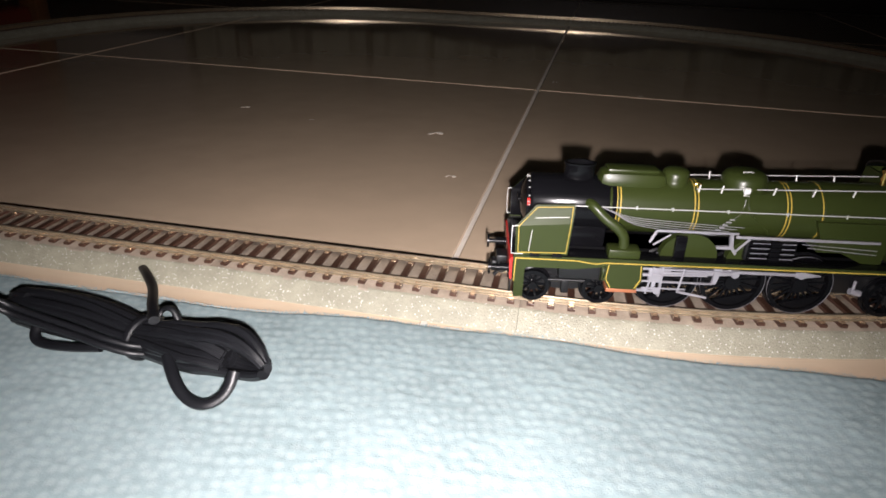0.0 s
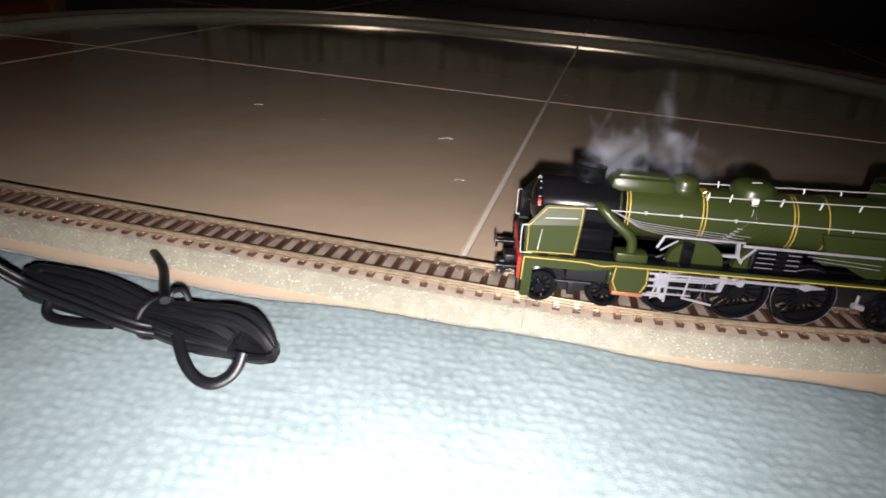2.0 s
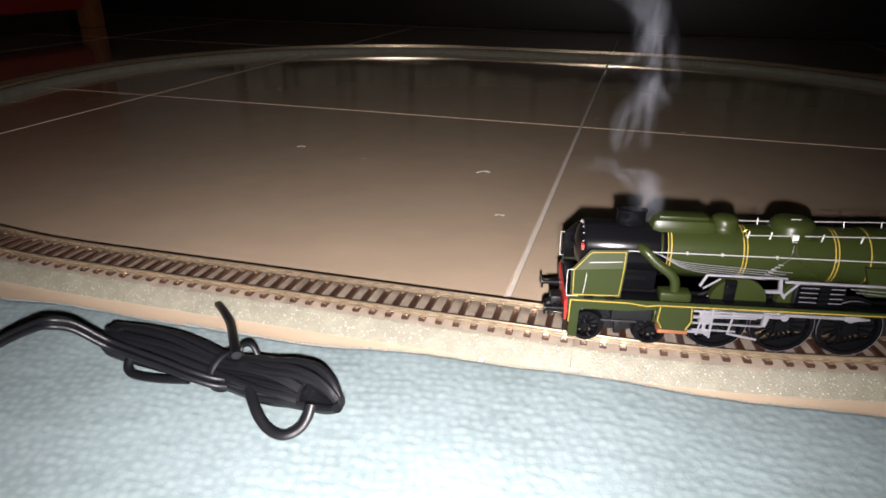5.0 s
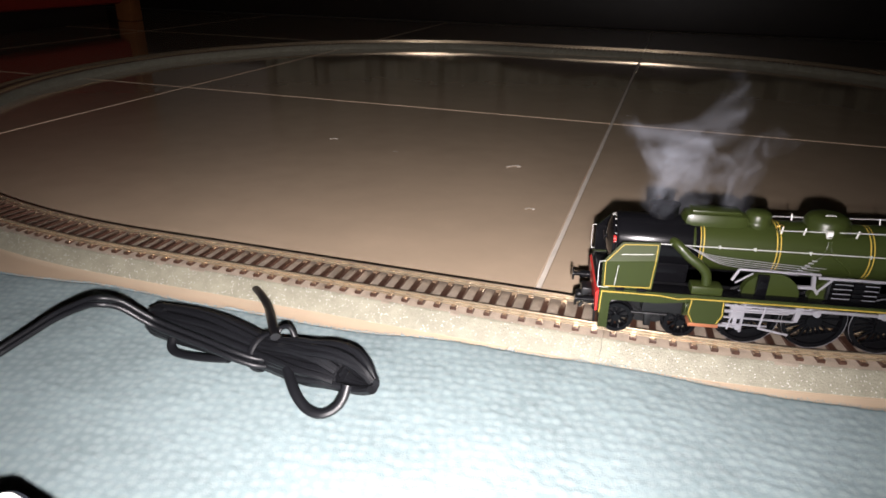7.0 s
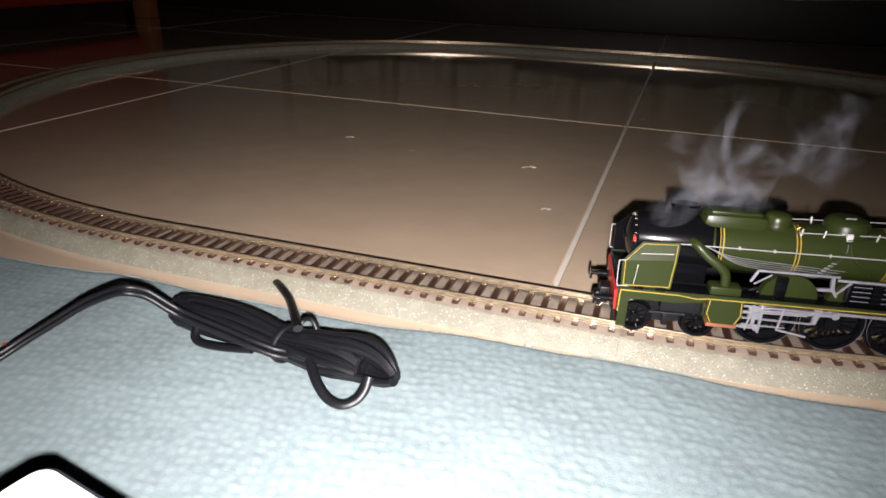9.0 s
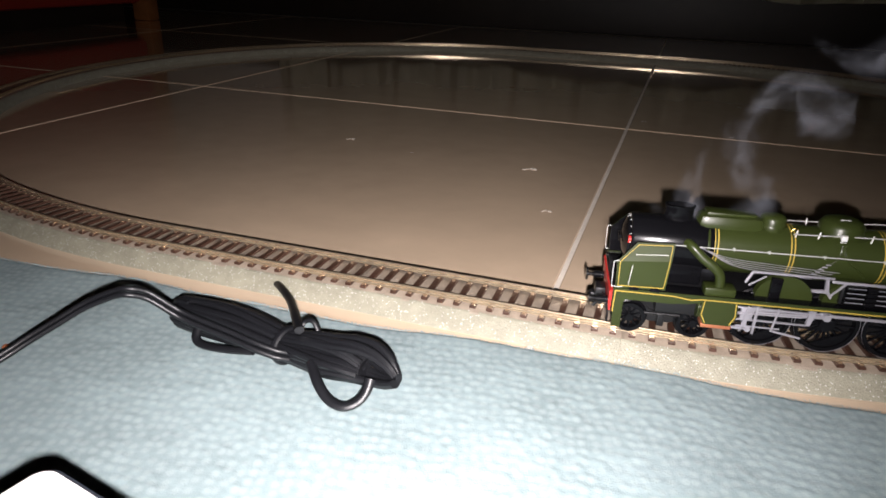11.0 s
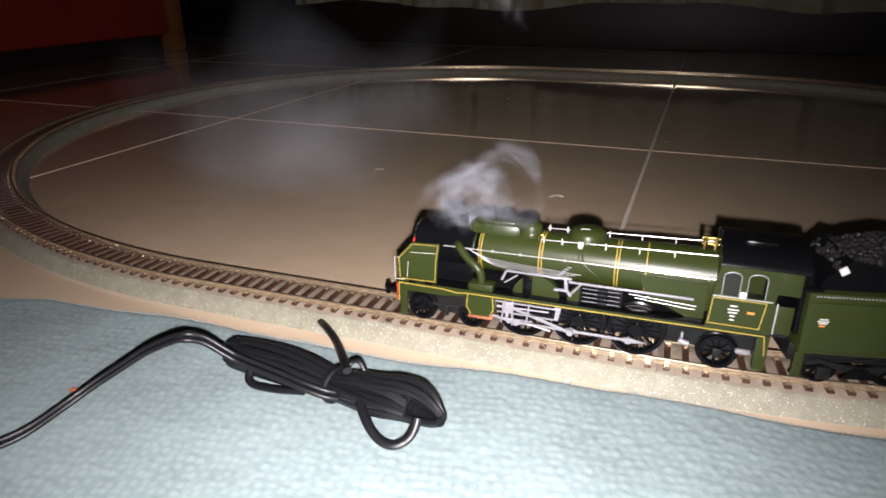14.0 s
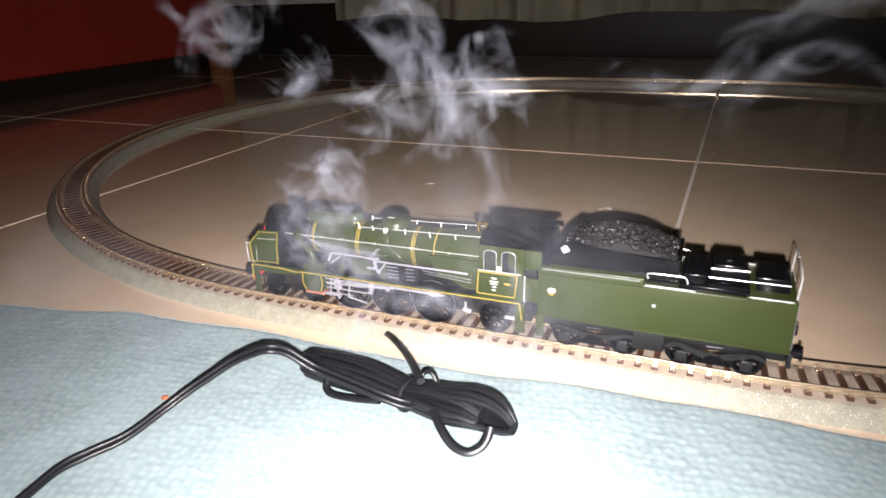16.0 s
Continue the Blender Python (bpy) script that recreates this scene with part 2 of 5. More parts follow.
def build_sofa():
    """Low red seat on wooden legs, seen at the edge of the lamp's reach."""
    sofa = thing("sofa", "low red sofa with an orange wooden frame and legs", "sofa")
    base = Matrix.Translation((-0.632, 1.512, 0)) @ Matrix.Rotation(radians(73.2), 4, "Z")
    bm = bmesh.new()
    box(bm, -1.6, -0.03, 0.0, 0.75, 0.036, 0.40, 0.012, base)
    part("seat_base", bm, M_SOFA, sofa)
    bm = bmesh.new()
    box(bm, -1.6, -0.03, 0.006, 0.78, 0.40, 0.52, 0.03, base)
    part("cushion", bm, M_SOFA, sofa)
    bm = bmesh.new()
    box(bm, -1.6, -0.03, 0.62, 0.80, 0.52, 0.85, 0.04, base)
    part("backrest", bm, M_SOFA, sofa)
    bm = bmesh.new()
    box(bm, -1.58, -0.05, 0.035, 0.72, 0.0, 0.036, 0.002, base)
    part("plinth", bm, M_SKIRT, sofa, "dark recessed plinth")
    for x in (0.0, -1.62):
        for y in (0.015, 0.74):
            bm = bmesh.new()
            box(bm, x - 0.025, x + 0.01, y - 0.02, y + 0.02, 0, 0.56, 0.004, base)
            part("leg", bm, M_WOOD, sofa)


# ---- the model railway ----
RAIL = [(-0.0008, 0), (0.0008, 0), (0.0008, 0.0003), (0.0004, 0.0007), (0.0004, 0.0016), (0.00055, 0.0018), (0.00055, 0.00205), (0.00028, 0.0024), (-0.00028, 0.0024), (-0.00055, 0.00205),
        (-0.00055, 0.0018), (-0.0004, 0.0016), (-0.0004, 0.0007), (-0.0008, 0.0003)]
BED = [(-0.0192, 0), (-0.0186, 0.0012), (-0.0144, 0.0063), (-0.0134, 0.0070), (0.0130, 0.0070), (0.0140, 0.0063), (0.0180, 0.0012), (0.0186, 0)]
PITCH = 0.00675


def run(s, off, z, curved):
    """Place on a track section, s along, off to its left."""
    if curved:
        a = s / RAD
        return Vector(((RAD - off) * math.sin(a), RAD - (RAD - off) * math.cos(a), z)), a
    return Vector((s, off, z)), 0.0


def sweep(bm, profile, off, z, length, curved, steps, rough=0.0, face_mats=None):
    rings = []
    for i in range(steps + 1):
        ring = []
        for o, h in profile:
            p, a = run(length * i / steps, off + o, z + h, curved)
            if rough and h > 0.001:
                p.z += rough * noise.noise(p * 900)
            ring.append(bm.verts.new(p))
        rings.append(ring)
    n = len(profile)
    for a, b in zip(rings, rings[1:]):
        for k in range(n):
            bm.faces.new((a[k], a[(k + 1) % n], b[(k + 1) % n], b[k]))
    bm.faces.new(rings[0])
    bm.faces.new(list(reversed(rings[-1])))


def sleeper_mesh():
    bm = bmesh.new()
    box(bm, -0.00125, 0.00125, -0.0117, 0.0117, 0.0060, 0.0081, 0.0002)
    for side in (-1, 1):
        for off in (-0.0018, 0.0018):
            y = side * 0.0084 + off
            vs = box(bm, -0.0006, 0.0006, y - 0.0006, y + 0.0006, 0.0080, 0.0086)
            for f in {f for v in vs for f in v.link_faces}:
                f.material_index = 1
    finish(bm, False)
    me = bpy.data.meshes.new("sleeper")
    bm.to_mesh(me)
    bm.free()
    me.materials.append(M_SLEEPER)
    me.materials.append(M_CLIP)
    return me


def build_section(curved, length, sleeper):
    name = "curved_track" if curved else "straight_track"
    sec = thing(name, "model track section with brown sleepers on a grey foam ballast bed", "model track", "oval model track")
    bm = bmesh.new()
    sweep(bm, BED, 0, 0, length - 0.0001, curved, 60, 0.0003)
    for f in bm.faces:
        if f.calc_center_median().z > 0.0067:
            f.material_index = 1
    bed = part("ballast_bed", bm, M_BED, sec, "grey granular foam bed")
    bed.data.materials.append(M_BEDTOP)
    for side in (-1, 1):
        bm = bmesh.new()
        sweep(bm, RAIL, side * 0.0088, 0.0081, length - 0.0001, curved, 24 if curved else 2)
        part("rail", bm, M_RAIL, sec, "nickel silver rail", smooth=False)
    count = round(length / PITCH)
    for i in range(count):
        ob = new("sleeper", sleeper)
        ob.parent = sec
        p, a = run((i + 0.5) * length / count, 0, 0, curved)
        ob.matrix_basis = Matrix.Translation(p) @ Matrix.Rotation(a, 4, "Z")
    return sec


def oval(u, v, turn):
    m = Matrix.Translation((OVAL_X, OVAL_Y, 0)) @ Matrix.Rotation(radians(OVAL_TURN), 4, "Z")
    return m @ Matrix.Translation((u, v, 0)) @ Matrix.Rotation(turn, 4, "Z")


def build_track():
    sleeper = sleeper_mesh()
    arc = math.pi / 6
    curve = build_section(True, RAD * arc, sleeper)
    straight = build_section(False, 2 * HALF_STRAIGHT, sleeper)
    straight.matrix_basis = oval(-HALF_STRAIGHT, -RAD, 0)
    copy_thing(straight, oval(HALF_STRAIGHT, RAD, math.pi))
    for k in range(12):
        a = k * arc
        c = HALF_STRAIGHT if k < 6 else -HALF_STRAIGHT
        m = oval(c + RAD * math.sin(a), -RAD * math.cos(a), a)
        if k == 0:
            curve.matrix_basis = m
        else:
            copy_thing(curve, m)


def on_track(s):
    """Middle of the track in the world, s metres right of the middle of the near straight."""
    c = max(-HALF_STRAIGHT, min(HALF_STRAIGHT, s))
    a = (s - c) / RAD
    return oval(c + RAD * math.sin(a), -RAD * math.cos(a), 0).translation


def rolling(s, half):
    """Pose of a vehicle that heads along the track towards -s."""
    a, b = on_track(s - half), on_track(s + half)
    d = a - b
    return Matrix.Translation(((a.x + b.x) / 2, (a.y + b.y) / 2, RAIL_TOP)) @ Matrix.Rotation(math.atan2(d.y, d.x), 4, "Z")


# ---- the rug ----
def rug_edge(x):
    y = 0.2078 - 0.295 * x + 0.012 * max(0.0, min(0.3, x + 0.03))
    if x < -0.20:
        y -= 0.22 * (-0.20 - x)
    return y + 0.0016 * math.sin(x * 37) + 0.0008 * math.sin(x * 91 + 1)


def build_rug():
    rug = thing("rug", "pale turquoise woven rug with a nubbly surface", "rug")
    xs = np.concatenate([np.linspace(-0.9, -0.30, 16)[:-1], np.linspace(-0.30, 0.33, 560), np.linspace(0.33, 1.1, 16)[1:]])
    ds = np.concatenate([[0.0, 0.0004, 0.0012], np.linspace(0.0025, 0.235, 215), np.linspace(0.235, 1.2, 16)[1:]])
    verts, nx = [], len(xs)
    lx, ly = 0.0044, 0.0038
    for d in ds:
        for x in xs:
            y = rug_edge(x) - d
            wob = Vector((x * 60, y * 60, 0))
            px = x + 0.0009 * noise.noise(wob * 1.7)
            py = d + 0.0008 * noise.noise(wob * 1.7 + Vector((9, 3, 1)))
            row = math.floor(py / ly)
            fy = py / ly - row
            fx = (px / lx + 0.5 * (row % 2)) % 1.0
            cell = noise.cell(Vector((math.floor(px / lx + 0.5 * (row % 2)), row, 0)))
            up = (math.sin(math.pi * fx) ** 0.7) * (math.sin(math.pi * fy) ** 0.7)
            h = 0.0030 + 0.00045 * up * (0.55 + 0.45 * cell) + 0.0005 * noise.noise(Vector((x * 25, y * 25, 4)))
            edge = min(1.0, d / 0.0025)
            verts.append((x, y, 0.0002 + h * (0.15 + 0.85 * math.sqrt(edge))))
    n = len(ds)
    faces = [(j * nx + i, j * nx + i + 1, (j + 1) * nx + i + 1, (j + 1) * nx + i) for j in range(n - 1) for i in range(nx - 1)]
    me = bpy.data.meshes.new("woven_top")
    me.from_pydata(verts, [], faces)
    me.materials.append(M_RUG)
    me.polygons.foreach_set("use_smooth", [True] * len(me.polygons))
    me.update()
    pile = new("woven_top", me)
    pile.parent = rug
    # loose fibres along the cut edge
    rnd = random.Random(4)
    v, f = [], []
    for k in range(8200):
        x = -0.33 + 0.66 * rnd.random()
        p = Vector((x, rug_edge(x) - 0.0008, 0.0006 + 0.0022 * rnd.random()))
        d = Vector((rnd.uniform(-0.7, 0.7), rnd.uniform(0.1, 1), rnd.uniform(-0.3, 0.4))) * rnd.uniform(0.0006, 0.0020)
        s = Vector((0.00005, 0.00002, 0))
        q = p + d * 0.5 + Vector((0, 0, 0.0004))
        b = len(v)
        v += [p - s, p + s, q + s, q - s, p + d]
        f += [(b, b + 1, b + 2, b + 3), (b + 3, b + 2, b + 4)]
    me = bpy.data.meshes.new("fringe")
    me.from_pydata(v, [], f)
    me.materials.append(M_FRINGE)
    fr = new("fringe", me)
    fr.parent = rug
    tagged(fr, "loose bluish fibres at the rug's edge", kind="stuff")


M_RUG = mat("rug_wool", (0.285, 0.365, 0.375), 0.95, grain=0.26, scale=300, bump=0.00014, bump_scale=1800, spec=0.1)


def tuft_shading(m, pitch, pale):
    """Mixes tuft light and gap shade into the ground colour as paler round cells."""
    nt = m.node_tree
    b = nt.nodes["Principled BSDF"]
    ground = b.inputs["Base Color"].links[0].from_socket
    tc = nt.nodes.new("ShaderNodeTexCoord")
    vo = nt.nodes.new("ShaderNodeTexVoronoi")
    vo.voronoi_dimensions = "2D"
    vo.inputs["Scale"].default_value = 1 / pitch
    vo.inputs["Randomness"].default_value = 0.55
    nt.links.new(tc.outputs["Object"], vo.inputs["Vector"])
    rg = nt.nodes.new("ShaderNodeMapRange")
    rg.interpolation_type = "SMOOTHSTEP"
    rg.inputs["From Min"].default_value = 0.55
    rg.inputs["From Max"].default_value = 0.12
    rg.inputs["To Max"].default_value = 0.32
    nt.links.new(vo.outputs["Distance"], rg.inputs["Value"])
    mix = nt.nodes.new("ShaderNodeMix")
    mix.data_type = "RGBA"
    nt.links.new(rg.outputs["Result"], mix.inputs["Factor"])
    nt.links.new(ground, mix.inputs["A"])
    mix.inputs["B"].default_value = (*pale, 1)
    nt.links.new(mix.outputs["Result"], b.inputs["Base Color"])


tuft_shading(M_RUG, 0.0035, (0.40, 0.455, 0.46))
M_FRINGE = mat("rug_fibre", (0.30, 0.42, 0.46), 0.95, grain=0.3, scale=200)

build_room()
build_curtain()
build_sofa()
build_track()
build_rug()


# ---- the locomotive and tender, in their own space: x ahead, y to the camera's side, z from the rail top ----
MM = 0.001


def mb(bm, x0, x1, y0, y1, z0, z1, bevel=0.2):
    return box(bm, x0 * MM, x1 * MM, y0 * MM, y1 * MM, z0 * MM, z1 * MM, bevel * MM)


def mr(bm, a, b, r, r2=None, seg=12):
    return rod(bm, [c * MM for c in a], [c * MM for c in b], r * MM, None if r2 is None else r2 * MM, seg)


def mpl(bm, outline, y0, y1):
    plate(bm, [(x * MM, z * MM) for x, z in outline], y0 * MM, y1 * MM)


def mst(bm, pts, w, y):
    strip(bm, [(x * MM, z * MM) for x, z in pts], w * MM, y * MM)


def mt(bm, pts, r, seg=10, per=6):
    tube(bm, [[c * MM for c in p] for p in pts], r * MM, seg, per)


def wheel_mesh(bm, r, spokes, hub, width=2.6):
    """A spoked wheel about the origin, axle along y, face towards +y."""
    seg = 36
    m = Matrix.Rotation(math.pi / 2, 4, "X") @ Matrix.Scale(MM, 4)
    m = Matrix.Rotation(-math.pi / 2, 4, "X") @ Matrix.Scale(MM, 4)
    rim = [(r - 1.5, -width / 2), (r + 0.7, -width / 2), (r + 0.7, -width / 2 + 0.6), (r, -width / 2 + 0.9), (r - 0.1, width / 2), (r - 1.4, width / 2)]
    rings = []
    for rr, h in rim:
        rings.append([bm.verts.new(m @ Vector((rr * math.cos(2 * math.pi * k / seg), rr * math.sin(2 * math.pi * k / seg), h))) for k in range(seg)])
    rings.append(rings[0])
    for a, b in zip(rings, rings[1:]):
        for k in range(seg):
            bm.faces.new((a[k], a[(k + 1) % seg], b[(k + 1) % seg], b[k]))
    mr(bm, (0, -width / 2, 0), (0, width / 2 + 0.3, 0), hub, seg=16)


SPOKES = {}


def add_spokes(wheel, r, spokes, hub):
    if r not in SPOKES:
        bm = bmesh.new()
        mr(bm, (hub * 0.8, 0, 0), (r - 1.0, 0, 0), 0.55, 0.4, 6)
        finish(bm, True)
        SPOKES[r] = bpy.data.meshes.new("spoke")
        bm.to_mesh(SPOKES[r])
        bm.free()
        SPOKES[r].materials.append(M_BLACK)
    for k in range(spokes):
        ob = new("spoke", SPOKES[r])
        ob.parent = wheel
        ob.matrix_basis = Matrix.Rotation(2 * math.pi * k / spokes, 4, "Y")


LOCO_WHEELS, RODS = [], {}
DRIVERS = (25.0, 3.5, -18.0)
DR, CRANK = 10.3, 4.6
TREAD, PHASE = 11.2, -1.30


def build_loco():
    L = thing("steam_locomotive", "green model steam locomotive with yellow lining and black smokebox", "model locomotive")

    def P(name, material, make, label="", parent=None, smooth=True):
        bm = bmesh.new()
        make(bm)
        return part(name, bm, material, parent or L, label, smooth)

    # frames and running boards
    P("frame", M_MATT, lambda b: (mb(b, -62, 76, -6, 6, 6, 19), mb(b, -62, 74, -9, 9, 15.5, 19), mb(b, 36, 60, -12, 12, 10, 18)))
    for sd in (1, -1):
        P("running_board", M_BLACK, lambda b: mb(b, -60, 75.4, sd * 9 if sd > 0 else -16.0, 16.0 if sd > 0 else -9, 18.7, 19.5, 0.15), "black running board")
        P("valance", M_GREEN, lambda b: mpl(b, [(75.4, 19.7), (-60, 19.9), (-60, 18.6), (45, 17.9), (48, 16.8), (56, 15.8), (71, 15.8), (73, 13), (75.4, 13)], sd * 16.0, sd * 16.4), "green valance")
        y = sd * 16.55
        P("lining", M_YELLOW, lambda b: mst(b, [(74.9, 11), (74.7, 18.9), (56, 18.8), (50, 18.0), (46.5, 18.5), (-59.5, 19.2), (-60.5, 12)], 0.30, y), "yellow lining")
        P("front_step", M_GREEN, lambda b: (mb(b, 71.6, 74.6, sd * 15.6 - 0.5, sd * 15.6 + 0.5, 4.8, 18.5, 0.1), mb(b, 71.6, 74.6, sd * 14.6 - 1.2, sd * 14.6 + 1.2, 4.6, 5.2, 0.1)))
        P("cab_step", M_GREEN, lambda b: (mb(b, -61.5, -57.5, sd * 15.5 - 0.5, sd * 15.5 + 0.5, 6, 19, 0.1), mb(b, -61.5, -57.5, sd * 14.7 - 1.4, sd * 14.7 + 1.4, 5.6, 6.2, 0.1),
                                         mb(b, -61.5, -57.5, sd * 14.7 - 1.4, sd * 14.7 + 1.4, 11, 11.6, 0.1)))
        # cylinders
        P("cylinder", M_GREEN, lambda b: (mpl(b, [(46.2, 18.6), (35.0, 18.6), (34.6, 13), (36.2, 9.6), (44.8, 9.6), (46.6, 13)], sd * 9, sd * 16.6),
                                          mr(b, (34.3, sd * 12, 13.6), (47, sd * 12, 13.6), 3.4, seg=20)), "green cylinder block")
        P("cylinder_lining", M_YELLOW, lambda b: (mst(b, [(45.6, 18), (46.0, 13.2), (44.4, 10.2)], 0.28, sd * 16.7), mst(b, [(35.6, 18), (35.2, 13.2), (36.6, 10.2)], 0.28, sd * 16.7)))
        P("drain_strip", M_COPPER, lambda b: mb(b, 35.6, 45.4, sd * 13.8 - 2.6, sd * 13.8 + 2.6, 8.2, 9.5, 0.2), "copper coloured drain strip")
        # steam pipe into the cylinder
        P("steam_pipe", M_GREEN, lambda b: mt(b, [(53, sd * 6.5, 34.8), (51.4, sd * 9.6, 34.6), (47.6, sd * 11.6, 31.4), (43.5, sd * 12.8, 28.6), (41.4, sd * 13.0, 25.5), (41.2, sd * 13, 19)], 1.6, 14), "bent green steam pipe")
        P("pipe_flange", M_GREEN, lambda b: (mb(b, 36, 46, sd * 12.6 - 2.9, sd * 12.6 + 2.9, 19.4, 22.6, 0.7),))
        # deflector, its upper half leaning inwards
        ylow, yup = sd * 16.2, sd * 14.4

        def defl(b):
            low = [(75.0, 19.8), (75.4, 29.6), (58.2, 31.0), (58.8, 20.4)]
            up = [(75.4, 29.6), (69.6, 36.2), (57.8, 36.8), (58.2, 31.0)]
            for pts, ya, yb in ((low, ylow, ylow), (up, ylow, yup)):
                zs = [z for _, z in pts]
                lo, hi = (30.9, max(zs)) if pts is up else (0, 1)
                vs = []
                for x, z in pts:
                    f = 0.8 if z > 34 else 0.0
                    vs.append((x, ya + (yb - ya) * f, z))
                o = [b.verts.new(Vector(v) * MM) for v in vs]
                i = [b.verts.new((Vector(v) - Vector((0, sd * 0.5, 0))) * MM) for v in vs]
                b.faces.new(o)
                b.faces.new(list(reversed(i))).material_index = 1
                for k in range(4):
                    b.faces.new((o[k], i[k], i[(k + 1) % 4], o[(k + 1) % 4]))
        de = P("smoke_deflector", M_GREEN, defl, "green smoke deflector with yellow lining", smooth=False)
        de.data.materials.append(M_BLACK)

        def dl(b):
            for pts in ([(74.2, 20.8), (74.5, 29.6)], [(58.8, 30.9), (59.4, 21.2), (74.2, 20.8)]):
                mst(b, pts, 0.21, ylow + sd * 0.12)
            for (xa, za), (xb, zb) in (((74.5, 29.6), (69.2, 35.6)), ((69.2, 35.6), (58.5, 36.1)), ((58.5, 36.1), (58.8, 30.9))):
                ya = ylow + (yup - ylow) * max(0, (za - 30.5) * 0.135) + sd * 0.12
                yb = ylow + (yup - ylow) * max(0, (zb - 30.5) * 0.135) + sd * 0.12
                mr(b, (xa, ya, za), (xb, yb, zb), 0.13, seg=6)
        P("lining", M_YELLOW, dl, "yellow lining", de)
        P("inner_face", M_BLACK, lambda b: mpl(b, [(74.4, 20.2), (74.8, 29.3), (58.8, 30.6), (59.2, 20.8)], sd * 15.3, sd * 15.65), "black inner face", de, False)
        P("grab_rail", M_TAG, lambda b: (mr(b, (71.0, ylow + sd * 0.6, 21.6), (70.4, ylow + sd * 0.6, 28.8), 0.085, seg=8), mr(b, (69.8, sd * 15.9, 32.4), (59.6, sd * 15.7, 33.0), 0.085, seg=8)), "white grab rail", de)
        P("front_handrail", M_TAG, lambda b: mt(b, [(74.6, sd * 16.2, 29.8), (76.0, sd * 16.4, 29.7), (76.5, sd * 16.4, 28.8), (76.3, sd * 16.4, 21.0), (75.6, sd * 16.4, 20.4), (72.6, sd * 16.4, 20.4)], 0.10, 8), "white handrail")
        P("bracket", M_BLACK, lambda b: (mb(b, 60.5, 63.5, sd * 16.2 - 0.5, sd * 16.2 + 0.5, 19.6, 20.8, 0.1), mb(b, 67.5, 70.5, sd * 16.2 - 0.5, sd * 16.2 + 0.5, 19.6, 20.8, 0.1)), parent=de)
        # handrails on the boiler
        P("boiler_handrail", M_CHROME, lambda b: mr(b, (58, sd * 9.6, 34.4), (-42.5, sd * 10.6, 35.2), 0.2, seg=8), "polished handrail")
        for x in (52, 38, 27, 10, -8, -26, -40):
            P("stanchion", M_CHROME, lambda b: (mr(b, (x, sd * 8.4, 34.6), (x, sd * 10.1, 34.7), 0.24, seg=6), mr(b, (x, sd * 9.9, 34.1), (x, sd * 9.9, 35.3), 0.24, seg=6)))
        P("upper_handrail", M_CHROME, lambda b: mr(b, (20, sd * 6.6, 40.6), (-42, sd * 6.9, 42.6), 0.2, seg=8), "polished handrail")
        for x in (19, 12, -4, -16, -28):
            P("stanchion", M_TAG, lambda b: mr(b, (x, sd * 6.0, 39.4), (x, sd * 6.7, 42.0), 0.25, seg=6))
        # reversing rod, bracket and lever
        P("reach_rod", M_SILVER, lambda b: (mb(b, 6.5, 31.5, sd * 12.6 - 0.35, sd * 12.6 + 0.35, 28.3, 29.0, 0.1), mb(b, -36, 7.5, sd * 13.6 - 0.35, sd * 13.6 + 0.35, 27.6, 28.4, 0.1)), "bright steel reach rod")
        P("reach_bracket", M_SILVER, lambda b: (mpl(b, [(9.3, 28.6), (8.3, 28.6), (7.6, 24.4), (6.2, 22.4), (6.6, 21.6), (8.2, 23.6), (12.6, 23.6), (12.8, 24.4), (8.8, 24.6)], sd * 13 - 0.5, sd * 13 + 0.5), mr(b, (7, sd * 13.2, 22.4), (3.0, sd * 13.2, 27.4), 0.4, seg=6)), "bright steel bracket")
        P("rod_link", M_SILVER, lambda b: (mr(b, (31.5, sd * 12.6, 28.6), (33.2, sd * 12.6, 24.6), 0.5, seg=8), mr(b, (32, sd * 12.4, 23.6), (27.0, sd * 12.4, 27.4), 0.35, seg=6)))
        for x in (20, -1):
            P("splasher", M_GREEN, lambda b: mpl(b, [(x + 9 * math.cos(a), 19.4 + 8.0 * math.sin(a)) for a in [math.pi * k / 12 for k in range(13)]], sd * 8.6, sd * 11.4), "green wheel splasher")
        P("spring_hanger", M_BLACK, lambda b: (mb(b, 21.5, 25.0, sd * 11.8 - 0.9, sd * 11.8 + 0.9, 19.6, 26.8, 0.3), mb(b, 22.2, 24.4, sd * 12.4 - 0.9, sd * 12.4 + 0.9, 23.6, 25.2, 0.3)))
        # air pump group
        pump = P("air_pump", M_MATT, lambda b: (mb(b, -12, 3.5, sd * 11.6 - 1.2, sd * 11.6 + 1.2, 20, 26.8, 0.3),), "black air pump group")
        for k, z in enumerate((20.8, 22.5, 24.2, 25.9)):
            P("pump_cylinder", M_BLACK, lambda b: (mr(b, (-11.5, sd * 13.0, z), (-6.2, sd * 13.0, z), 0.85), mr(b, (-3.8, sd * 13.0, z), (2.8, sd * 13.0, z), 0.85), mr(b, (-6.4, sd * 13, z), (-3.6, sd * 13, z), 1.25)), parent=pump)
            P("pump_rod", M_SILVER, lambda b: (mr(b, (-11.0, sd * 13.8, z + 0.4), (-7.0, sd * 13.8, z + 0.4), 0.13, seg=6), mr(b, (-3.2, sd * 13.8, z + 0.4), (2.2, sd * 13.8, z + 0.4), 0.13, seg=6)), parent=pump)
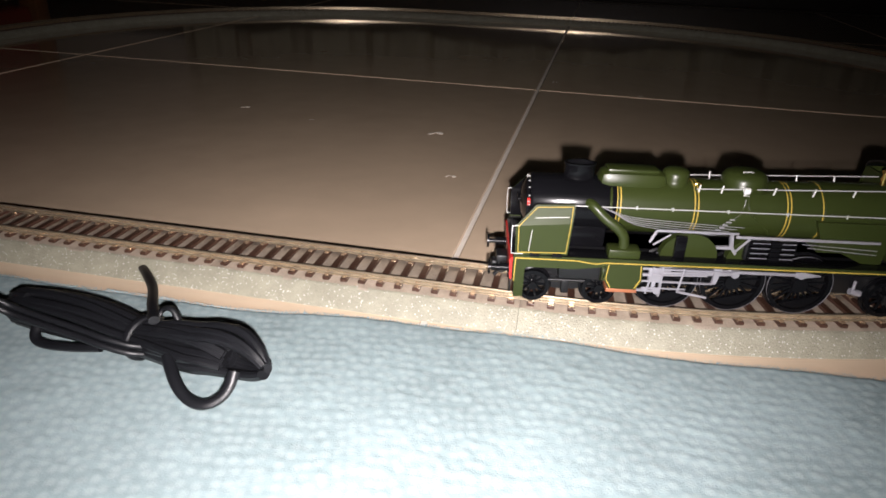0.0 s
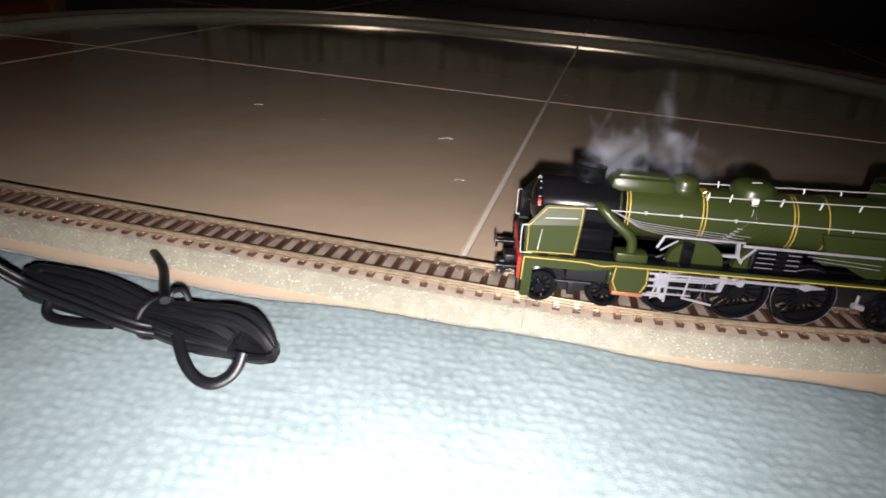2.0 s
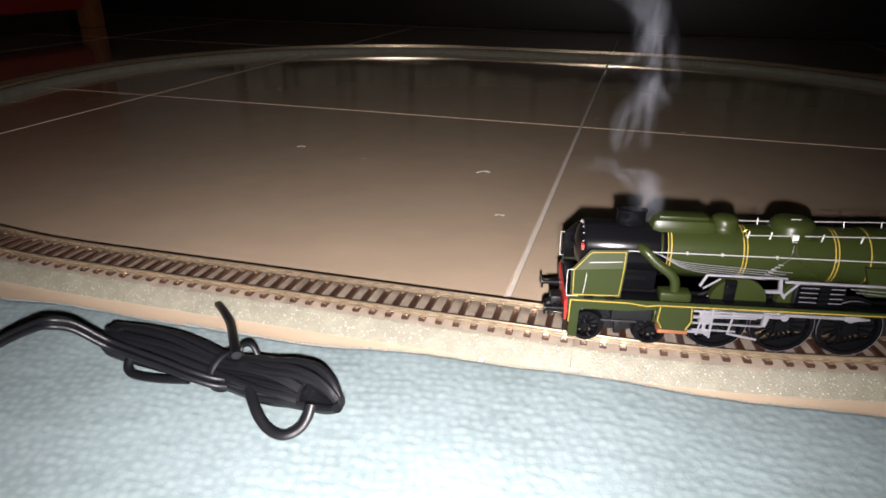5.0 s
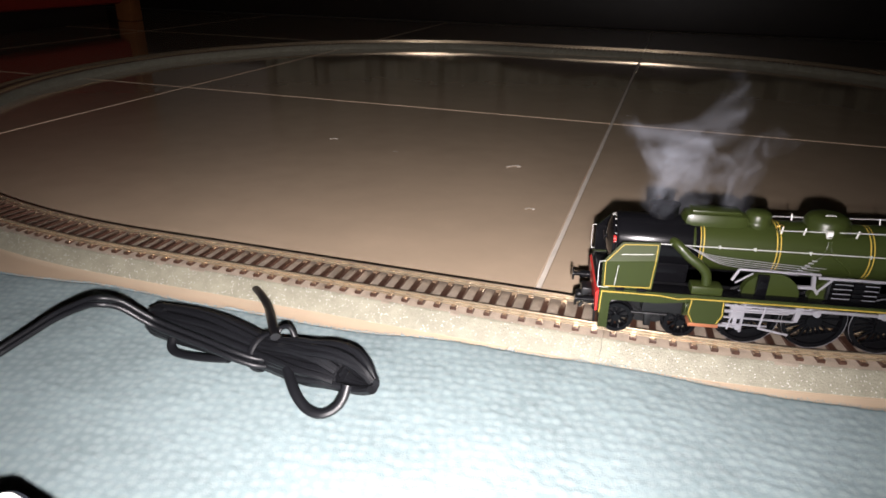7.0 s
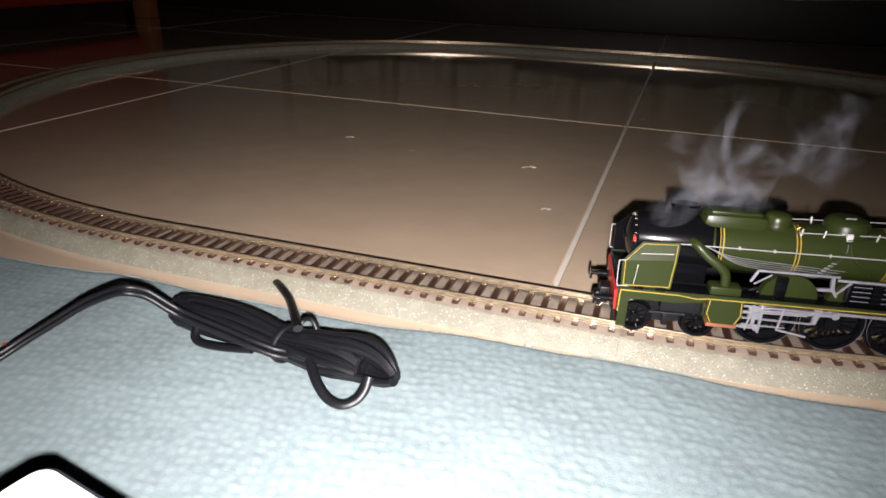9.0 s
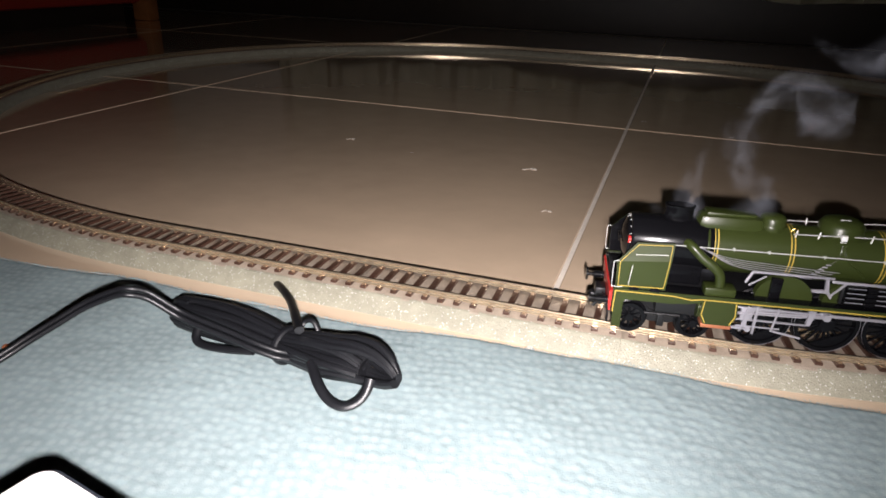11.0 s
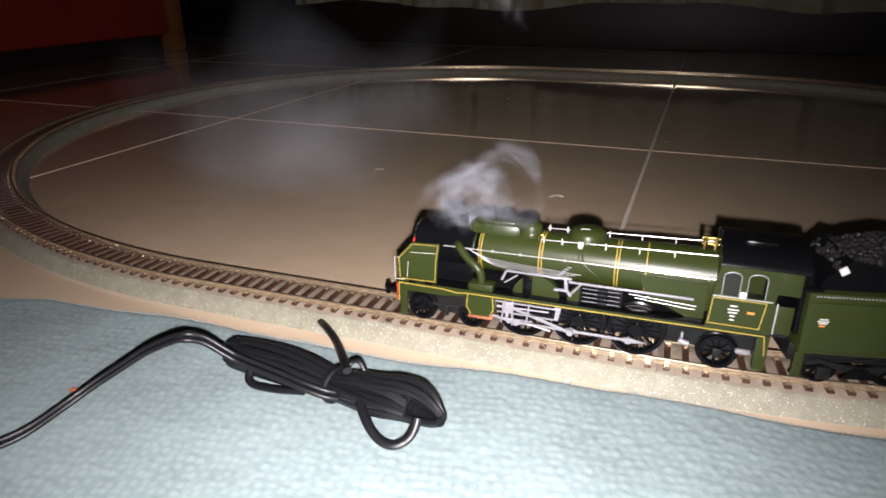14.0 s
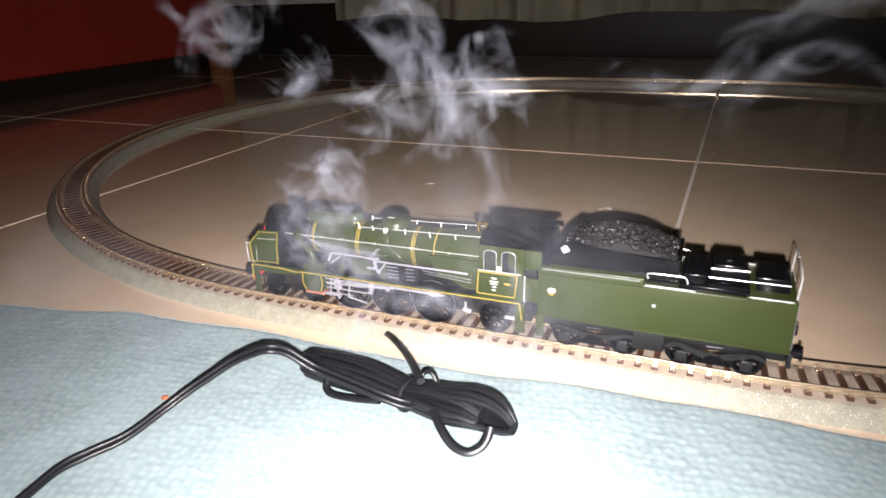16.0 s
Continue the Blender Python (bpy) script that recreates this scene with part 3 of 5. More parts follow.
        P("ash_pan", M_GREEN, lambda b: mpl(b, [(-17, 33), (-40, 33), (-40, 19.6), (-34, 19.6), (-20, 26)], sd * 8.0, sd * 11.0), "green firebox side")
        P("pipe_run", M_SILVER, lambda b: (mr(b, (-14, sd * 11.5, 25.6), (-37, sd * 11.9, 24.6), 0.13, seg=8), mr(b, (-16, sd * 11.4, 24.4), (-37, sd * 11.9, 23.2), 0.12, seg=8)))
        for k in range(5):
            P("thin_pipe", M_SILVER, lambda b: mt(b, [(50 - k, sd * 8.9, 34.6 - 0.3 * k), (44 - k, sd * 9.2, 32.6 - 0.7 * k), (38 - k, sd * 9.3, 31.2 - 0.75 * k), (22, sd * 9.35, 30.2 - 0.75 * k), (4 + 2 * k, sd * 9.4, 29.4 - 0.75 * k)], 0.10, 6), "thin bright pipe")
        P("collector_pipe", M_GREEN, lambda b: (mt(b, [(45.6, sd * 4.6, 39.4), (45.8, sd * 7.0, 38.0), (45.9, sd * 8.8, 35.6), (45.9, sd * 9.4, 33.4)], 0.42, 8),), "thin green pipe down the boiler")
        P("sand_pipe", M_GREEN, lambda b: mt(b, [(4, sd * 8.2, 38.4), (3.0, sd * 9.4, 34.0), (-2, sd * 9.7, 30.0), (-3.5, sd * 9.2, 27.4)], 0.3, 6))
        P("sand_pipe", M_GREEN, lambda b: mt(b, [(5, sd * 8.2, 38.4), (6.0, sd * 9.4, 34.0), (11, sd * 9.6, 30.0), (12.5, sd * 9.0, 27.4)], 0.2, 6))
        for k in range(5):
            P("pipe_clip", M_SILVER, lambda b: mr(b, (8.4 + 0.9 * k - 0.9, sd * 9.7, 32.0 - k * 0.9), (8.4 + 0.9 * k + 0.7, sd * 9.9, 32.2 - k * 0.9), 0.22, seg=6))
        P("side_lamp", M_TAG, lambda b: mb(b, 4.0, 5.9, sd * 7.4 - 0.7, sd * 7.4 + 0.7, 39.4, 41.8, 0.2), "small white box lamp")
        # bogie
        P("bogie_frame", M_MATT, lambda b: (mpl(b, [(74, 9.4), (64, 9.6), (60, 7.6), (52, 7.6), (49, 9.4), (41, 9.2), (41, 5.4), (49, 5.0), (54, 3.6), (60, 3.6), (66, 5.0), (74, 5.4)], sd * 6.6 - 0.5, sd * 6.6 + 0.5),
                                            mr(b, (51, sd * 9.4, 8), (63, sd * 9.4, 8), 0.6), mb(b, 56, 58.4, sd * 9.4 - 0.7, sd * 9.4 + 0.7, 3.4, 8.2, 0.3)))
        # guides and brackets of the valve gear
        P("slide_bar", M_SILVER, lambda b: (mb(b, 10, 35, sd * 14.2 - 0.4, sd * 14.2 + 0.4, 15.8, 16.4, 0.1), mb(b, 12, 35, sd * 14.2 - 0.4, sd * 14.2 + 0.4, 11.4, 11.9, 0.1), mb(b, 20, 34, sd * 14.9 - 0.25, sd * 14.9 + 0.25, 9.3, 9.8, 0.1), mr(b, (31, sd * 15, 17.2), (32.4, sd * 15, 7.6), 0.35, seg=8), mr(b, (21.5, sd * 15, 17.0), (22.5, sd * 15, 8.4), 0.35, seg=8), mr(b, (22, sd * 15, 8.6), (13, sd * 15, 7.0), 0.4, seg=8), mr(b, (34, sd * 14.8, 14.2), (14, sd * 14.6, 14.6), 0.35, seg=8),
                                            mb(b, 27.7, 28.5, sd * 14.4 - 0.5, sd * 14.4 + 0.5, 6.6, 17.8, 0.1), mpl(b, [(12.4, 18.2), (9.4, 18.2), (9.8, 15), (10.6, 11.4), (12.0, 11.4), (11.6, 15)], sd * 13.6 - 0.5, sd * 13.6 + 0.5)), "bright steel slide bars")
        P("valve_spindle", M_SILVER, lambda b: (mr(b, (47.5, sd * 13.2, 17.6), (24, sd * 13.8, 17.2), 0.5), mr(b, (48.2, sd * 13.2, 17.0), (48.2, sd * 13.2, 18.6), 0.9)), "bright steel valve spindle")
        # cab sides
        cab = [(-40.5, 19.6), (-41.5, 33), (-43, 43.5), (-62, 43.5), (-61.2, 40.5), (-60.6, 33.2), (-59.0, 31.2), (-58.6, 19.6)]

        def cabside(b):
            y0, y1 = sd * 15.4, sd * 16.1
            # pieces round two arched windows
            mpl(b, [(-40.5, 19.6), (-41.4, 32.4), (-61, 32.4), (-61, 19.6)], y0, y1)
            mpl(b, [(-41.4, 32.4), (-42.8, 43.5), (-44.4, 43.5), (-44.4, 32.4)], y0, y1)
            mpl(b, [(-49.4, 32.4), (-49.4, 43.5), (-52.0, 43.5), (-52.0, 32.4)], y0, y1)
            mpl(b, [(-57.4, 32.4), (-57.4, 43.5), (-61.6, 43.5), (-61.0, 32.4)], y0, y1)
            for xa, xb in ((-44.4, -49.4), (-52.0, -57.4)):
                c, r = (xa + xb) / 2, abs(xa - xb) / 2
                arch = [(c + r * math.cos(a), 39.6 + r * 0.6 * math.sin(a)) for a in [math.pi * k / 8 for k in range(9)]]
                mpl(b, [(xa, 43.5)] + arch + [(xb, 43.5)], y0, y1)
        cs = P("cab_side", M_GREEN, cabside, "green cab side with two arched windows", smooth=False)
        for xa, xb in ((-44.2, -49.6), (-51.8, -57.6)):
            c, r = (xa + xb) / 2, abs(xa - xb) / 2
            P("window_frame", M_SILVER, lambda b: mt(b, [(c + r, sd * 16.2, 32.6), (c + r, sd * 16.2, 37)] + [(c + r * math.cos(a), sd * 16.2, 39.4 + r * 0.62 * math.sin(a)) for a in [math.pi * k / 6 for k in range(7)]] + [(c - r, sd * 16.2, 37), (c - r, sd * 16.2, 32.6)], 0.17, 6, 3), "bright window frame", cs)
        # darkness of the window opening put into the pane's colour
        P("pane", M_GLASS, lambda b: mb(b, -49.6, -44.2, sd * 15.6 - 0.1, sd * 15.6 + 0.1, 32.4, 42, 0), "window pane coloured near black", cs)
        P("lining", M_YELLOW, lambda b: mst(b, [(-41.8, 31.2), (-58.4, 31.2), (-57.4, 21.4), (-41.2, 21.4), (-41.8, 31.2)], 0.27, sd * 16.2), "yellow lined panel", cs)
        P("cab_rail", M_CHROME, lambda b: (mr(b, (-41.6, sd * 16.2, 31.9), (-60, sd * 16.2, 31.9), 0.25, seg=6), mr(b, (-43, sd * 16.2, 43.4), (-66, sd * 16.2, 43.6), 0.25, seg=6)))
        P("tag", M_TAG, lambda b: mb(b, -51.8, -49.8, sd * 16.4 - 0.35, sd * 16.4 + 0.35, 32.2, 34.4, 0.15), "small white tag", cs)
        for k, (w, z) in enumerate(((1.8, 28.8), (3.2, 27.4), (2.4, 26.3), (1.2, 25.0), (1.0, 23.6))):
            P("number_bar", M_TAG, lambda b: mst(b, [(-48.6 - w / 2, z), (-48.6 + w / 2, z)], 0.4, sd * 16.2), "white bar of writing", cs)
        P("orange_bar", M_ORANGE, lambda b: mst(b, [(-53.4, 27.0), (-55.0, 27.0)], 0.7, sd * 16.2), "orange bar", cs)
        P("cab_wing", M_GREEN, lambda b: (mb(b, -68, -61.2, sd * 14.8 - 0.3, sd * 14.8 + 0.3, 34.5, 43.5, 0.1), mb(b, -67, -60.8, sd * 15 - 0.3, sd * 15 + 0.3, 20, 30.5, 0.1)))
        P("rear_grab", M_CHROME, lambda b: mr(b, (-61.6, sd * 16.6, 20.5), (-61.6, sd * 16.6, 32), 0.25, seg=6))
        # trailing truck
        P("trailing_frame", M_MATT, lambda b: (mpl(b, [(-36, 13), (-58, 14), (-58, 9.5), (-50, 5.2), (-42, 5.2), (-36, 9)], sd * 6.4 - 0.5, sd * 6.4 + 0.5), mb(b, -48, -45, sd * 10.6 - 0.5, sd * 10.6 + 0.5, 5.0, 8.4, 0.3)))
        P("injector", M_SILVER, lambda b: (mr(b, (-33, sd * 11.5, 10), (-36.5, sd * 11.5, 9.2), 1.0), mr(b, (-34, sd * 11.5, 10), (-34, sd * 11.5, 13.6), 0.5), mb(b, -57, -52, sd * 11.8 - 0.7, sd * 11.8 + 0.7, 8.8, 10.4, 0.3)))
        P("buffer", M_BLACK, lambda b: (mr(b, (76.0, sd * 10, 12.0), (80.0, sd * 10, 12.0), 1.4), mr(b, (79.6, sd * 10, 12.0), (82.4, sd * 10, 12.0), 0.8), mr(b, (82.2, sd * 10, 12.0), (82.9, sd * 10, 12.0), 2.4, seg=20)), "black round buffer")
    # boiler, smokebox, firebox
    X = Matrix.Rotation(math.pi / 2, 4, "Y")

    def barrel(b, x0, x1, r0, r1, zc=32.2, seg=48):
        mr(b, (x0, 0, zc), (x1, 0, zc), r0, r1, seg)
    boiler = P("boiler", M_GREEN, lambda b: (barrel(b, -20, 44, 9.5, 8.9),), "glossy green boiler barrel")
    P("firebox", M_GREEN, lambda b: (barrel(b, -42.5, -19.6, 9.9, 9.9), mb(b, -42.5, -20, -9.7, 9.7, 22, 32.6, 0.8)), "glossy green firebox")
    for x, dbl in ((43.4, 1), (19.5, 1), (-8.7, 1), (-18.9, 0)):
        for o in ((-0.55, 0.55) if dbl else (0.0,)):
            r = 8.9 + 0.6 * (44 - x) / 64 if x > -18 else 9.6
            P("boiler_band", M_YELLOW, lambda b: bmesh.ops.create_cone(b, cap_ends=False, segments=64, radius1=(r + 0.07) * MM, radius2=(r + 0.07) * MM, depth=0.36 * MM, matrix=Matrix.Translation(((x + o) * MM, 0, 32.2 * MM)) @ X), "yellow boiler band", boiler)
    box_ = P("smokebox", M_BLACK, lambda b: (lathe(b, [(9.0 * MM, -15 * MM), (9.0 * MM, 11.0 * MM), (8.6 * MM, 11.8 * MM), (7.4 * MM, 12.1 * MM), (7.0 * MM, 12.9 * MM), (4.4 * MM, 13.9 * MM), (1.2 * MM, 14.4 * MM)], 48, Matrix.Translation((59 * MM, 0, 32.2 * MM)) @ X),
                                             mb(b, 46, 66, -8, 8, 19.4, 27, 1.0)), "black smokebox")
    P("door_handle", M_BLACK, lambda b: (mr(b, (73.0, 0, 32.2), (74.2, 0, 32.2), 0.6), mr(b, (74.0, -2.4, 33.2), (74.0, 2.4, 31.2), 0.3, seg=6)), parent=box_)
    P("red_lamp", M_RED, lambda b: (mr(b, (70.6, 6.6, 34.0), (71.8, 6.6, 34.0), 1.3, seg=20),), "red round lamp", box_)
    for i in range(9):
        a = math.pi * (0.05 + 0.112 * i)
        P("rivet", M_CHROME, lambda b: mr(b, (70.6, 8.0 * math.cos(a), 32.2 + 8.0 * math.sin(a)), (71.5, 8.0 * math.cos(a), 32.2 + 8.0 * math.sin(a)), 0.16, seg=6), parent=box_)

    def chimney(b):
        prof = [(4.4, 39.6), (3.9, 40.8), (3.8, 44.6), (4.1, 45.0), (4.1, 45.6), (3.4, 45.6), (3.2, 42.0)]
        lathe(b, [(r * MM, z * MM) for r, z in prof], 32, Matrix.Translation((55.4 * MM, 0, 0)) @ Matrix.Diagonal((1.25, 0.8, 1, 1)))
    P("chimney", M_BLACK, chimney, "black oval chimney")
    P("steam_collector", M_GREEN, lambda b: (mb(b, 28, 49.5, -4.9, 4.9, 36.5, 44.2, 3.0), mb(b, 31, 47, -3.2, 3.2, 43.6, 44.7, 0.5)), "long green rounded casing behind the chimney")

    def dome(b, x, r, top):
        prof = [(r * 1.25, 39.8), (r * 1.05, 40.8), (r, 41.6), (r, top - r * 0.35), (r * 0.85, top - r * 0.12), (r * 0.5, top), (0.1, top + 0.15)]
        lathe(b, [(p * MM, z * MM) for p, z in prof], 32, Matrix.Translation((x * MM, 0, 0)))
    P("dome", M_GREEN, lambda b: dome(b, 25, 4.2, 45.0), "green steam dome")
    P("dome", M_GREEN, lambda b: dome(b, 3.4, 6.9, 45.4), "wide green sand dome")
    P("dome_cap", M_CHROME, lambda b: (mr(b, (2.4, 3.0, 45.4), (5.6, 3.0, 45.4), 0.3, seg=6),))
    P("safety_valve", M_BRASS, lambda b: (mr(b, (-37.5, 3, 43.2), (-37.5, 3, 48), 0.8), mr(b, (-41, 3, 43.2), (-41, 3, 48), 0.8), mr(b, (-36.5, 3, 47.4), (-42.2, 3, 47.4), 0.5), mr(b, (-36.5, 3, 45.2), (-42.2, 3, 45.2), 0.4)), "brass safety valves")
    P("whistle", M_BLACK, lambda b: (mr(b, (-42.6, 0, 43), (-42.6, 0, 50.4), 0.6), mr(b, (-42.6, 0, 48.5), (-42.6, 0, 50.4), 0.9)))
    P("brass_curl", M_BRASS, lambda b: mt(b, [(20.6, 6.6, 39.8), (20.8, 6.6, 41.6), (19.8, 6.6, 42.6), (18.8, 6.4, 42.0)], 0.22, 8))
    # cab
    P("cab_front", M_GREEN, lambda b: mb(b, -43.4, -42.6, -15.8, 15.8, 20, 43.6, 0.1))
    P("cab_floor", M_MATT, lambda b: mb(b, -66, -43, -15.4, 15.4, 19, 20.4, 0.2))
    P("backhead", M_MATT, lambda b: mb(b, -47, -43.5, -9, 9, 20.4, 38, 0.8))

    def roof(b):
        outer = [(16.6 * math.cos(a), 43.2 + 5.2 * math.sin(a)) for a in [math.pi * k / 16 for k in range(17)]]
        inner = [(16.0 * math.cos(a), 42.8 + 4.8 * math.sin(a)) for a in reversed([math.pi * k / 16 for k in range(17)])]
        ring = outer + inner
        n = len(ring)
        a = [b.verts.new((-42.6 * MM, y * MM, z * MM)) for y, z in ring]
        c = [b.verts.new((-69.5 * MM, y * MM, z * MM)) for y, z in ring]
        for k in range(n):
            b.faces.new((a[k], a[(k + 1) % n], c[(k + 1) % n], c[k]))
        for k in range(16):
            b.faces.new((a[k], a[k + 1], a[n - 2 - k], a[n - 1 - k]))
            b.faces.new((c[k], c[k + 1], c[n - 2 - k], c[n - 1 - k]))
    P("cab_roof", M_BLACK, roof, "curved black cab roof")
    P("roof_hatch", M_BLACK, lambda b: (mb(b, -60, -50, -6, 6, 47.9, 48.9, 0.3),))
    # front end
    P("buffer_beam", M_RED, lambda b: (mpl(b, [(75.5, 18.6), (76.5, 17.6), (76.1, 10.6), (75.5, 10.6)], -15.2, 15.2),), "red buffer beam")
    P("front_platform", M_BLACK, lambda b: mb(b, 70, 76.2, -14, 14, 18.8, 19.7, 0.2))
    P("coupling", M_MATT, lambda b: (mb(b, 76.2, 80, -3.2, 3.2, 8, 12.8, 0.6), mr(b, (78, -4, 8.2), (78, 4, 8.2), 1.5), mb(b, 79, 81.6, -2, 2, 6.0, 10, 0.6), mr(b, (77, 5, 11.5), (80.5, 5.2, 6.6), 0.7)), "black coupling and hoses")
    P("guard_iron", M_MATT, lambda b: (mb(b, 75.0, 75.6, 8.2, 9.0, 2.4, 11, 0.1), mb(b, 75.0, 75.6, -9.0, -8.2, 2.4, 11, 0.1)))
    # wheels: rolling parts
    for x, r, sp, hub in [(67.8, 5.6, 10, 1.4), (46.2, 5.6, 10, 1.4), (-46.5, 6.6, 10, 1.6)] + [(d, DR, 18, 2.4) for d in DRIVERS]:
        for sd in (1, -1):
            bm = bmesh.new()
            wheel_mesh(bm, r, sp, hub)
            if r > 9:
                mr(bm, (CRANK, 1.0, 0), (CRANK, 2.2, 0), 1.6)
                mpl(bm, [((r - 1.8) * math.cos(a), (r - 1.8) * math.sin(a)) for a in [math.pi * (0.72 + 0.56 * k / 8) for k in range(9)]], -0.4, 1.0)
            if sd < 0:
                bmesh.ops.transform(bm, matrix=Matrix.Rotation(math.pi, 4, "X"), verts=bm.verts)
            w = part("driving_wheel" if r > 9 else ("trailing_wheel" if x < 0 else "bogie_wheel"), bm, M_BLACK, L, "black spoked wheel")
            w.location = (x * MM, sd * 8.6 * MM, r * MM)
            add_spokes(w, r, sp, hub)
            LOCO_WHEELS.append((w, x, sd * 8.6, r))
            if r > 9:
                bm = bmesh.new()
                seg = 40
                bmesh.ops.create_cone(bm, cap_ends=False, segments=seg, radius1=(r + 0.02) * MM, radius2=(r + 0.02) * MM, depth=0.5 * MM, matrix=Matrix.Translation((0, sd * 1.2 * MM, 0)) @ Matrix.Rotation(math.pi / 2, 4, "X"))
                part("tyre", bm, M_SILVER, w, "bright tyre edge")
    # rods on both sides
    for sd in (1, -1):
        y = sd * 11.2
        bm = bmesh.new()
        mb(bm, DRIVERS[2] - DRIVERS[1], DRIVERS[0] - DRIVERS[1], -0.35, 0.35, -0.5, 0.5, 0.12)
        for d in DRIVERS:
            mr(bm, (d - DRIVERS[1], -0.6, 0), (d - DRIVERS[1], 0.6, 0), 1.3, seg=16)
            mb(bm, d - DRIVERS[1] - 1.9, d - DRIVERS[1] + 1.9, -0.5, 0.5, -0.95, 0.95, 0.3)
        mpl(bm, [(DRIVERS[2] - DRIVERS[1] - 1.6, 0.8), (DRIVERS[2] - DRIVERS[1] - 6.0, 0.1), (DRIVERS[2] - DRIVERS[1] - 6.0, -0.2), (DRIVERS[2] - DRIVERS[1] - 1.6, -0.8)], -0.3, 0.3)
        RODS["side", sd] = (part("coupling_rod", bm, M_SILVER, L, "bright steel coupling rod"), y)
        bm = bmesh.new()
        mb(bm, 0, 25.5, -0.35, 0.35, -0.6, 0.6, 0.15)
        mr(bm, (0, -0.7, 0), (0, 0.7, 0), 1.25, seg=16)
        mr(bm, (25.5, -0.6, 0), (25.5, 0.6, 0), 0.9, seg=16)
        RODS["main", sd] = (part("connecting_rod", bm, M_SILVER, L, "bright steel connecting rod"), sd * 12.6)
        bm = bmesh.new()
        mb(bm, -2.0, 2.0, -0.7, 0.7, -1.9, 2.6, 0.3)
        mb(bm, -0.6, 0.6, -0.4, 0.7, -5.2, -1.6, 0.15)
        mr(bm, (2, 0, 0.2), (9.5, 0, 0.2), 0.6)
        RODS["cross", sd] = (part("crosshead", bm, M_SILVER, L, "bright steel crosshead"), sd * 14.0)
        bm = bmesh.new()
        mb(bm, 0, 14.0, -0.3, 0.3, -0.45, 0.45, 0.1)
        mr(bm, (0, -0.5, 0), (0, 0.5, 0), 1.0)
        RODS["gear", sd] = (part("valve_rod", bm, M_SILVER, L, "bright steel valve gear rod"), sd * 14.9)
    return L


